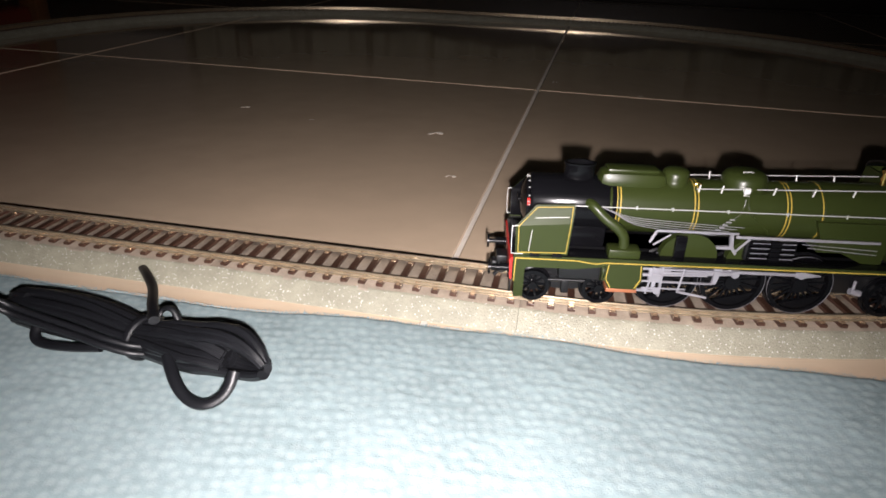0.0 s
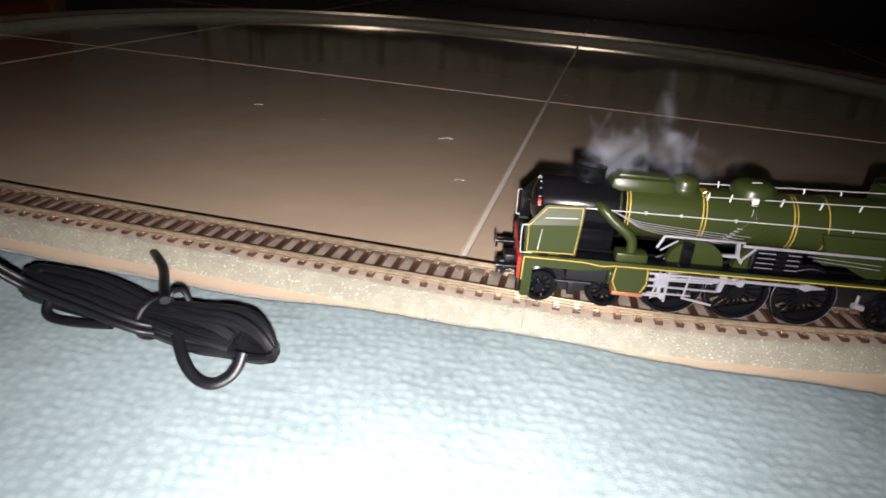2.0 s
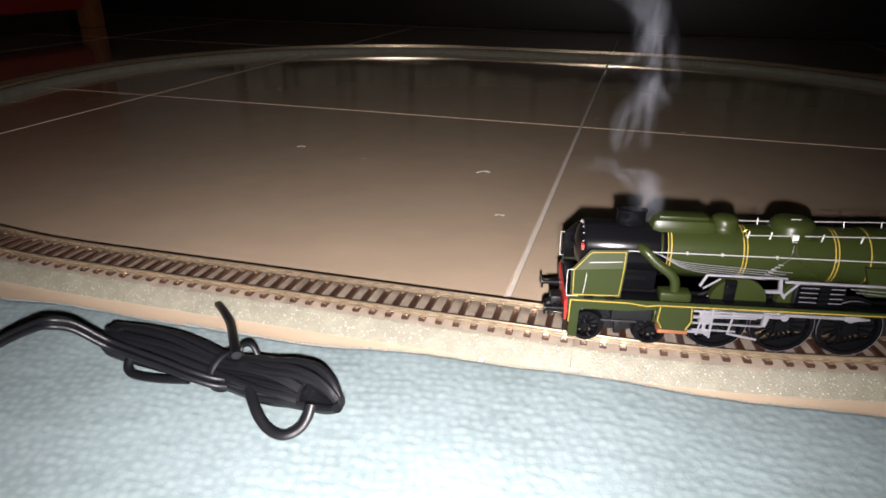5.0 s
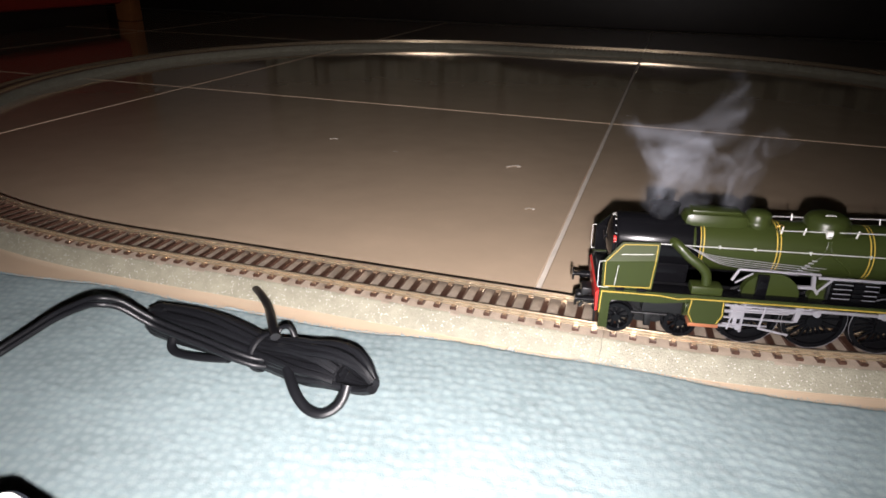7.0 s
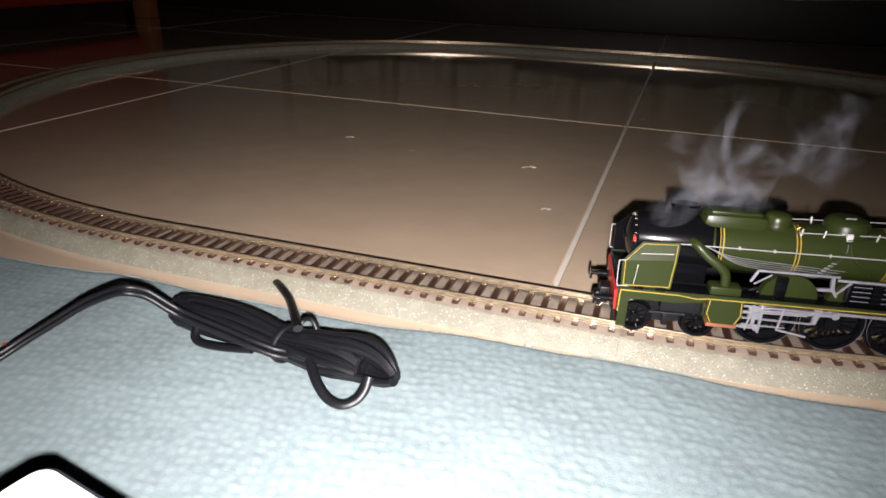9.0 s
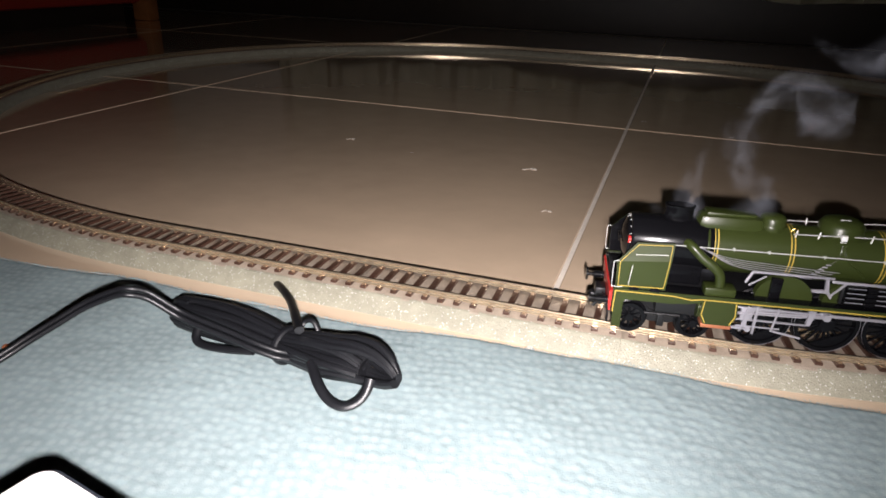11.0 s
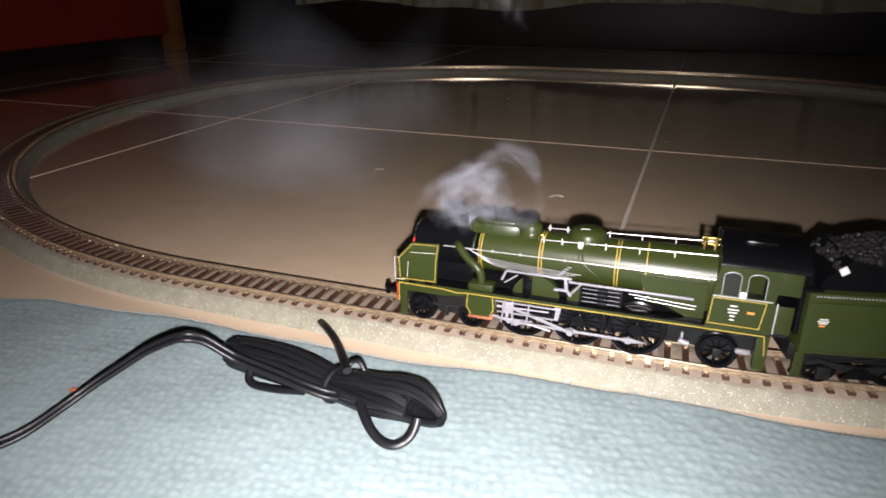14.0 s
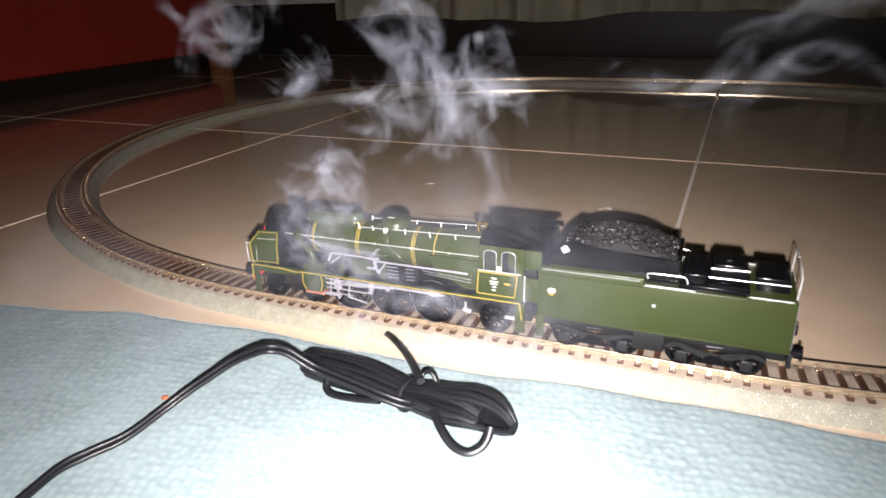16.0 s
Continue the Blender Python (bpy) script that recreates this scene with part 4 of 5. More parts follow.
def build_tender():
    Tn = thing("tender", "green model tender loaded with coal behind the locomotive", "model tender")

    def P(name, material, make, label="", parent=None, smooth=True):
        bm = bmesh.new()
        make(bm)
        return part(name, bm, material, parent or Tn, label, smooth)
    body = P("body", M_GREEN, lambda b: (mb(b, -46.5, 45.5, -16.2, 16.2, 14.8, 34.5, 0.5), mb(b, 5, 45.5, -16.2, 16.2, 33, 37.0, 0.5), mb(b, -46.5, -30, -16.2, 16.2, 34, 35.2, 0.3)), "green tender body")
    for sd in (1, -1):
        P("sill", M_CHROME, lambda b: (mb(b, -13, 4.6, sd * 15.9 - 0.35, sd * 15.9 + 0.35, 34.2, 34.9, 0.1), mb(b, -45, -31, sd * 15.9 - 0.3, sd * 15.9 + 0.3, 34.9, 35.5, 0.1)), "bright edge strip", body)
        P("lower_strip", M_GREEN, lambda b: mb(b, -46.5, 45.5, sd * 16.3 - 0.2, sd * 16.3 + 0.2, 15.0, 15.8, 0.1), "", body)
        P("rail", M_CHROME, lambda b: mt(b, [(4, sd * 14, 36.6), (4, sd * 14, 38.6), (-2, sd * 14, 38.9), (-9, sd * 14, 38.6), (-10, sd * 14, 35.0)], 0.28, 8), "bright handrail")
        for k, (w, z) in enumerate(((2.2, 27.9), (3.2, 27.1), (2.4, 26.4))):
            P("writing_bar", M_TAG, lambda b: mst(b, [(39.8 - w / 2, z), (39.8 + w / 2, z)], 0.32, sd * 16.3), "white bar of writing", body)
        P("orange_bar", M_ORANGE, lambda b: mst(b, [(39.3, 25.5), (40.6, 25.5)], 0.5, sd * 16.3), "orange bar", body)
        P("plate", M_SILVER, lambda b: (mr(b, (0.9, sd * 16.1, 26.7), (0.9, sd * 16.45, 26.7), 0.75, seg=16),), "small pale oval plate", body)
        for i in range(34):
            P("rivet", M_SILVER, lambda b: mb(b, 43 - i * 1.1, 43.5 - i * 1.1, sd * 16.2 - 0.2, sd * 16.2 + 0.12, 35.7, 36.3, 0), "", body)
        P("front_step", M_GREEN, lambda b: (mb(b, 43.0, 46.0, sd * 15.4 - 0.5, sd * 15.4 + 0.5, 5.5, 15, 0.1), mb(b, 43, 46, sd * 14.4 - 1.4, sd * 14.4 + 1.4, 5.4, 6, 0.1)))
        # bogies
        for c in (23, -22):
            bf = P("bogie_frame", M_MATT, lambda b: (mpl(b, [(c + 18, 9.4), (c + 14, 11), (c + 7, 9.2), (c, 8.2), (c - 7, 9.2), (c - 14, 11), (c - 18, 9.4), (c - 17.4, 8.0), (c - 13, 9.2), (c - 7, 7.0), (c, 5.6), (c + 7, 7.0), (c + 13, 9.2), (c + 17.4, 8.0)], sd * 12.0 - 0.6, sd * 12.0 + 0.6),), "black bogie side frame")
            for o in (-11.5, 11.5):
                P("axle_box", M_MATT, lambda b: (mb(b, c + o - 2.2, c + o + 2.2, sd * 12.9 - 1.0, sd * 12.9 + 1.0, 3.6, 8.2, 0.4), mr(b, (c + o, sd * 13.6, 6), (c + o, sd * 14.2, 6), 1.3, seg=16)), parent=bf)
            P("spring", M_BLACK, lambda b: [mb(b, c - 6 + k * 0.9, c + 6 - k * 0.9, sd * 12.9 - 0.6, sd * 12.9 + 0.6, 4.2 + k * 0.8, 4.8 + k * 0.8, 0.1) for k in range(5)] and None, parent=bf)
            P("brake_hanger", M_MATT, lambda b: mr(b, (c - 3, sd * 12.8, 11.6), (c + 3, sd * 12.8, 11.4), 0.5))
        P("buffer", M_BLACK, lambda b: (mr(b, (-47, sd * 10, 13), (-50.5, sd * 10, 13), 1.6), mr(b, (-50.3, sd * 10, 13), (-51, sd * 10, 13), 3.0, seg=20)), "black round buffer")
        P("rear_rail", M_CHROME, lambda b: mt(b, [(-46, sd * 13, 35), (-46.4, sd * 13, 43), (-46.2, sd * 8, 45.5), (-46.2, sd * 2, 45.5)], 0.28, 8), "bright rear handrail")
        P("ladder", M_SILVER, lambda b: (mr(b, (-47, sd * 12, 14), (-47, sd * 12, 34), 0.25, seg=6), mr(b, (-47, sd * 9, 14), (-47, sd * 9, 34), 0.25, seg=6), [mr(b, (-47, sd * 12, 16 + 3 * k), (-47, sd * 9, 16 + 3 * k), 0.2, seg=6) for k in range(6)])[0] and None)
    P("under_frame", M_MATT, lambda b: (mb(b, -46, 46, -10, 10, 8.5, 15, 0.3), mb(b, -4, 8, -13, 13, 5.5, 14.8, 0.6)))
    P("rear_beam", M_MATT, lambda b: mb(b, -47.4, -46.2, -15.6, 15.6, 9, 15, 0.1), "black rear beam")
    P("front_plate", M_BLACK, lambda b: (mb(b, 44, 47, -13, 13, 20, 44, 0.4), mb(b, 41, 47, -15, 15, 36.6, 38.0, 0.3)))

    # coal bunker: sloping black sheets with a heap of coal above
    def bunker(b):
        prof = [(42, 37.0), (31.5, 48.0), (24, 46.4), (-4, 44.6), (-6, 37), (-6, 33)]
        for sd in (1, -1):
            mpl(b, [(42.5, 36.6), (40.5, 41), (33.5, 47.6), (30, 46.8), (22, 45.6), (8, 44.8), (-5.6, 44.2), (-6.4, 34), (5, 34), (5, 36.6)], sd * 12.0, sd * 12.8)
        mb(b, -6.6, -5.6, -12.6, 12.6, 34, 44.4, 0.1)
        mpl(b, [(42.5, 36.6), (40.5, 41), (33.5, 47.6), (32.9, 47.0), (39.6, 40.6), (41.6, 36.6)], -12.4, 12.4)
    P("bunker", M_BLACK, bunker, "glossy black sloping coal bunker", smooth=False)
    P("white_tag", M_TAG, lambda b: box(b, -0.0013, 0.0013, -0.0004, 0.0004, -0.0013, 0.0013, 0.0002, Matrix.Translation((0.0357, 0.0130, 0.0440)) @ Matrix.Rotation(0.6, 4, "Y")) and None, "small white tag")
    rnd = random.Random(8)

    def heap(b):
        for k in range(520):
            x = rnd.uniform(-4.5, 37)
            y = rnd.uniform(-11.5, 11.5)
            u = (x - 17) / 22
            top = 44.0 + 7.6 * max(0.0, 1 - u * u) * (1 - 0.45 * (y / 12) ** 2)
            r = rnd.uniform(0.8, 1.7)
            m = Matrix.Translation((x * MM, y * MM, (top - r * 0.6 + rnd.uniform(-0.4, 0.5)) * MM)) @ Euler((rnd.random() * 6, rnd.random() * 6, rnd.random() * 6)).to_matrix().to_4x4() @ Matrix.Diagonal((rnd.uniform(0.7, 1.2), 1, rnd.uniform(0.6, 1), 1))
            bmesh.ops.create_icosphere(b, subdivisions=1, radius=r * MM, matrix=m)
        for i in range(12):
            u0, u1 = -4.5 + i * 3.45, -4.5 + (i + 1) * 3.45
            t = 44.0 + 6.6 * max(0, 1 - (((u0 + u1) / 2 - 17) / 22) ** 2)
            mb(b, u0, u1, -9, 9, 38, t - 1.2, 0)
    coal = P("coal", M_COAL, heap, "heap of small black coal lumps", smooth=False)
    coal["kind"] = "stuff"
    P("water_hatch", M_BLACK, lambda b: (mb(b, -30, -17.5, -7.6, 7.6, 36, 41, 0.8), mb(b, -29, -18.5, -6.6, 6.6, 40.8, 42.4, 0.6), mr(b, (-23.5, -2, 42), (-23.5, 2, 42), 1.0)), "black water hatch")
    P("hatch_rail", M_SILVER, lambda b: (mr(b, (-17, 9.4, 38.2), (-44, 9.4, 38.4), 0.3, seg=8), mr(b, (-17.4, 8, 41.2), (-30.4, 8, 41.6), 0.35, seg=8)), "bright handrail")
    P("deck_box", M_BLACK, lambda b: (mb(b, -44, -33, -9, 9, 34.5, 40.2, 0.6), mb(b, -16, -8, -12, 12, 34, 39.6, 0.5), mb(b, -31, -7, -14.5, 14.5, 33.6, 36.2, 0.4)), "black boxes on the rear deck")
    for c in (23, -22):
        for o in (-11.5, 11.5):
            for sd in (1, -1):
                bm = bmesh.new()
                wheel_mesh(bm, 6.0, 10, 1.5)
                if sd < 0:
                    bmesh.ops.transform(bm, matrix=Matrix.Rotation(math.pi, 4, "X"), verts=bm.verts)
                w = part("wheel", bm, M_BLACK, Tn, "black spoked wheel")
                w.location = ((c + o) * MM, sd * 8.6 * MM, 6 * MM)
                add_spokes(w, 6.0, 10, 1.5)
                TENDER_WHEELS.append((w, c + o, sd * 8.6, 6.0))
    return Tn


TENDER_WHEELS = []
LOCO = build_loco()
TENDER = build_tender()



# ---- loose things ----
def build_cable():
    """A bundled twin-flex cable, tied in the middle, its lead arching over the rug."""
    cab = thing("cable_bundle", "black twin cable folded into a tied bundle on the rug", "cable")
    rnd = random.Random(2)
    axis = smooth_path([(-0.0915, 0.2078, 0.0098), (-0.0700, 0.1985, 0.0100), (-0.0508, 0.1880, 0.0094), (-0.0380, 0.1812, 0.0108), (-0.0270, 0.1748, 0.0118), (-0.0185, 0.1695, 0.0125), (-0.0118, 0.1638, 0.0130)], 4)
    girth = (0.0060, 0.0066, 0.0069, 0.0071, 0.0071, 0.0070, 0.0066, 0.0060, 0.0054, 0.0056, 0.0062, 0.0068, 0.0073, 0.0075, 0.0076, 0.0076, 0.0074, 0.0070, 0.0064, 0.0058, 0.0051, 0.0044, 0.0036, 0.0028, 0.0020)
    slim = girth[:16] + (0.0066, 0.0056, 0.0048, 0.0042, 0.0036, 0.0032, 0.0028, 0.0024, 0.0020)
    along = (axis[-1] - axis[0]).normalized()
    side = Vector((-along.y, along.x, 0)).normalized()

    def strand(ring, angle, r, lo, hi, rise=0.0):
        """One strand of the bundle at its own place in the round, bulging by rise near the far end."""
        pts, wob, dr = [], rnd.uniform(0, 6.3), rnd.uniform(0.94, 1.05)
        for i in range(lo, hi + 1, 2):
            t = i / 24
            g = (girth if rise else slim)[i] * ring * dr
            an = angle + 0.25 * math.sin(3.0 * t + wob) + 0.5 * (t - 0.33)
            bulge = rise * max(0.0, math.sin(math.pi * min(1.0, (t - 0.55) / 0.45))) if t > 0.55 else 0.0
            pts.append(axis[i] + side * (g * math.cos(an)) + Vector((0, 0, g * math.sin(an) * 0.92 + bulge)) + along * (bulge * 0.5) - Vector((0, 0, 0 if rise or t < 0.66 else 0.0018 * math.sin(math.pi * (t - 0.66) / 0.34))))
        bm = bmesh.new()
        tube(bm, pts, r, 8, 3, 1.0)
        part("strand", bm, M_CABLE, cab)
    for k in range(19):
        an = 2 * math.pi * k / 19
        strand(0.86, an, 0.00115 + 0.00015 * rnd.random(), 0, 18 if math.sin(an) > 0.1 else 24)
    for k in range(9):
        strand(0.48, 2 * math.pi * k / 9, 0.0017, 0, 18)
    for k, an in enumerate((0.55, 0.95, 1.35, 1.75)):
        strand(0.84, an, 0.0012, 10, 24, 0.0036 - 0.0005 * k)
    # folded ends
    for k in range(6):
        an = math.pi * (0.08 + 0.17 * k)
        u = side * math.cos(an) + Vector((0, 0, math.sin(an)))
        c, g = axis[0], 0.0050
        bm = bmesh.new()
        tube(bm, [c + u * g + along * 0.004, c + u * g * 0.96 - along * 0.0008, c + u * g * 0.55 - along * 0.0034, c - u * g * 0.55 - along * 0.0034, c - u * g * 0.96 - along * 0.0008, c - u * g + along * 0.004], 0.0013, 8, 4)
        part("fold", bm, M_CABLE, cab)
    lead = [(-0.1690, 0.1180, 0.006), (-0.1652, 0.1391, 0.006), (-0.1625, 0.1490, 0.006), (-0.1570, 0.1560, 0.006), (-0.1480, 0.1640, 0.007), (-0.1395, 0.1763, 0.010), (-0.1329, 0.1821, 0.0135), (-0.1247, 0.186, 0.018), (-0.1159, 0.1889, 0.023),
            (-0.1058, 0.189, 0.0275), (-0.1008, 0.1886, 0.0285), (-0.0958, 0.191, 0.026), (-0.0893, 0.1914, 0.021), (-0.0838, 0.1908, 0.018), (-0.0679, 0.1850, 0.0150), (-0.0590, 0.1812, 0.0135), (-0.0520, 0.1800, 0.0115), (-0.0480, 0.1810, 0.0100)]
    for off in (-0.0009, 0.0009):
        bm = bmesh.new()
        tube(bm, [(x, y + off * 0.9 - 0.0006, z + off * 0.8 - 0.0005) for x, y, z in lead], 0.00098, 10, 6)
        part("lead", bm, M_CABLE, cab, "black twin lead")
    for name, pts, r in (("loop", [(-0.0395, 0.1735, 0.012), (-0.0354, 0.1646, 0.0095), (-0.0315, 0.1600, 0.0075), (-0.027, 0.1577, 0.0072), (-0.0229, 0.1585, 0.0085), (-0.0205, 0.1603, 0.011), (-0.0194, 0.1625, 0.014)], 0.0013),
                         ("loop", [(-0.0826, 0.1948, 0.0105), (-0.0824, 0.1918, 0.0085), (-0.0795, 0.1893, 0.0075), (-0.0703, 0.1852, 0.0085), (-0.06, 0.182, 0.010)], 0.0012),
                         ("loose_end", [(-0.0660, 0.2400, 0.0055), (-0.0610, 0.2290, 0.0085), (-0.0545, 0.2140, 0.0115), (-0.0485, 0.1950, 0.0165), (-0.0446, 0.1829, 0.018)], 0.00125),
                         ("tie_loop", [(-0.0462, 0.1875, 0.0145), (-0.0440, 0.1895, 0.0175), (-0.0408, 0.1885, 0.0180), (-0.0385, 0.1860, 0.0140)], 0.0008)):
        bm = bmesh.new()
        tube(bm, pts, r, 10, 6, 1.3)
        part(name, bm, M_CABLE, cab)
    c = Vector((-0.0495, 0.1872, 0.0096))
    bm = bmesh.new()
    ring = [c + side * (0.0066 * math.cos(t)) + Vector((0, 0, 0.0062 * math.sin(t))) + along * 0.001 * math.cos(t) for t in [2 * math.pi * k / 14 for k in range(15)]]
    tube(bm, ring, 0.0009, 8, 3, 1.4)
    part("tie", bm, M_CABLE, cab, "black wire tie")
    return cab


def build_slab():
    """A dark box with a white upper face, standing on the rug."""
    th = thing("controller", "dark control box with a white upper face standing on the rug", "controller")
    m = Matrix.Translation((-0.0738, 0.0972, 0.0025)) @ Matrix.Rotation(radians(-30), 4, "Z")

    def outline(bm, inset, z0, z1, r):
        pts = []
        for cx, cy, a0 in ((0.075 - inset - r, -inset - r, 0), (inset + r, -inset - r, 90), (inset + r, -0.14 + inset + r, 180), (0.075 - inset - r, -0.14 + inset + r, 270)):
            for k in range(7):
                a = radians(a0 + 15 * k)
                pts.append((cx + r * math.cos(a), cy + r * math.sin(a)))
        lo = [bm.verts.new(m @ Vector((x, y, z0))) for x, y in pts]
        hi = [bm.verts.new(m @ Vector((x, y, z1))) for x, y in pts]
        bm.faces.new(list(reversed(lo)))
        bm.faces.new(hi)
        for i in range(len(pts)):
            bm.faces.new((lo[i], lo[(i + 1) % len(pts)], hi[(i + 1) % len(pts)], hi[i]))
    bm = bmesh.new()
    outline(bm, 0, 0, 0.0362, 0.004)
    part("body", bm, M_CASE, th, "dark blue-grey case")
    bm = bmesh.new()
    outline(bm, 0.0010, 0.0350, 0.0370, 0.0034)
    part("face", bm, M_TAG, th, "white upper face")


def build_litter():
    bm = bmesh.new()
    m = Matrix.Translation((-0.1465, 0.1893, 0.0050))
    bmesh.ops.create_icosphere(bm, subdivisions=2, radius=0.0011, matrix=m @ Matrix.Diagonal((1.4, 0.9, 0.7, 1)))
    for v in bm.verts:
        v.co += Vector((1, 1, 1)) * 0.0003 * noise.noise(v.co * 1500)
    tagged(part("crumb", bm, M_CRUMB), "tiny rust-coloured crumb lying on the rug", "crumb")
    rnd = random.Random(5)
    for x, y, s in ((0.0634, 0.4345, 0.0042), (-0.0705, 0.506, 0.003), (0.0624, 0.3511, 0.003), (-0.02, 0.47, 0.0012), (0.19, 0.60, 0.002), (0.25, 0.545, 0.0018)):
        bm = bmesh.new()
        for k in range(7):
            bmesh.ops.create_icosphere(bm, subdivisions=1, radius=s * rnd.uniform(0.15, 0.4), matrix=Matrix.Translation((x + rnd.uniform(-s, s), y + rnd.uniform(-s, s) * 0.4, s * 0.06)) @ Matrix.Diagonal((1.3, 0.8, 0.25, 1)))
        tagged(part("lint", bm, M_DUST), "speck of pale lint on the floor tile", "lint", "lint on the floor")


build_cable()
build_slab()
build_litter()


# ---- the lamp of the filming phone: it is carried along with the view ----
def build_flash():
    m = bpy.data.materials.new("led_glow")
    m.use_nodes = True
    nt = m.node_tree
    nt.nodes.clear()
    out = nt.nodes.new("ShaderNodeOutputMaterial")
    em = nt.nodes.new("ShaderNodeEmission")
    em.inputs["Color"].default_value = (0.98, 0.905, 0.915, 1)
    em.inputs["Strength"].default_value = FLASH
    nt.links.new(em.outputs[0], out.inputs["Surface"])
    fl = thing("phone_flashlight", "small bright white phone light that lights the scene", "light")
    bm = bmesh.new()
    bmesh.ops.create_circle(bm, cap_ends=True, segments=12, radius=0.0022)
    bmesh.ops.reverse_faces(bm, faces=bm.faces)
    led = part("led", bm, m, fl, "glowing white LED", smooth=False)
    # unseen cup added to cut the LED's beam off towards the edges
    bm = bmesh.new()
    lathe(bm, [(0.0031, -0.0037), (0.0036, -0.0037), (0.0036, 0.0010), (0.0001, 0.0010), (0.0001, 0.0004), (0.0031, 0.0004), (0.0031, -0.0037)], 20, Matrix.Identity(4), False)
    part("beam_cup", bm, M_MATT, fl, "added black cup that narrows the LED's beam")
    return fl


FLASHLIGHT = build_flash()


# ---- smoke: thin drifting wisps ----
def smoke_material(name, strength, scale, floor):
    m = bpy.data.materials.new(name)
    m.use_nodes = True
    nt = m.node_tree
    nt.nodes.clear()
    N = nt.nodes.new
    out, mix, tr = N("ShaderNodeOutputMaterial"), N("ShaderNodeMixShader"), N("ShaderNodeBsdfTransparent")
    add, df, tl = N("ShaderNodeMixShader"), N("ShaderNodeBsdfDiffuse"), N("ShaderNodeBsdfTranslucent")
    df.inputs[0].default_value = (0.74, 0.78, 0.90, 1)
    tl.inputs[0].default_value = (0.74, 0.78, 0.90, 1)
    uv, sep = N("ShaderNodeTexCoord"), N("ShaderNodeSeparateXYZ")
    nt.links.new(uv.outputs["UV"], sep.inputs[0])

    def calc(op, a, b):
        n = N("ShaderNodeMath")
        n.operation = op
        for i, v in enumerate((a, b)):
            if isinstance(v, float):
                n.inputs[i].default_value = v
            else:
                nt.links.new(v, n.inputs[i])
        return n.outputs[0]

    def hump(v, power):
        inv = calc("SUBTRACT", 1.0, v)
        return calc("POWER", calc("MULTIPLY", calc("MULTIPLY", v, inv), 4.0), power)
    soft = calc("MULTIPLY", hump(sep.outputs[0], 1.4), hump(sep.outputs[1], 1.0))
    info, shift = N("ShaderNodeObjectInfo"), N("ShaderNodeVectorMath")
    shift.operation = "MULTIPLY_ADD"
    nt.links.new(uv.outputs["Object"], shift.inputs[0])
    shift.inputs[1].default_value = (0.6, 1, 1.3)
    comb = N("ShaderNodeCombineXYZ")
    nt.links.new(info.outputs["Random"], comb.inputs[0])
    nt.links.new(info.outputs["Random"], comb.inputs[2])
    nt.links.new(comb.outputs[0], shift.inputs[2])
    nz = N("ShaderNodeTexNoise")
    nz.inputs["Scale"].default_value = scale
    nz.inputs["Detail"].default_value = 5
    nz.inputs["Roughness"].default_value = 0.55
    nz.inputs["Distortion"].default_value = 1.9
    nt.links.new(shift.outputs[0], nz.inputs["Vector"])
    mr_ = N("ShaderNodeMapRange")
    mr_.interpolation_type = "SMOOTHSTEP"
    mr_.inputs["From Min"].default_value = 0.33
    mr_.inputs["From Max"].default_value = 0.80
    mr_.inputs["To Min"].default_value = floor
    nt.links.new(nz.outputs["Fac"], mr_.inputs["Value"])
    fac = calc("MULTIPLY", calc("MULTIPLY", soft, mr_.outputs["Result"]), strength)
    add.inputs[0].default_value = 0.35
    nt.links.new(df.outputs[0], add.inputs[1])
    nt.links.new(tl.outputs[0], add.inputs[2])
    nt.links.new(fac, mix.inputs[0])
    nt.links.new(tr.outputs[0], mix.inputs[1])
    nt.links.new(add.outputs[0], mix.inputs[2])
    nt.links.new(mix.outputs[0], out.inputs["Surface"])
    return m


M_SMOKE = smoke_material("smoke_wisp", 0.098, 58.0, 0.0)
M_VEIL = smoke_material("smoke_veil", 0.030, 16.0, 0.25)


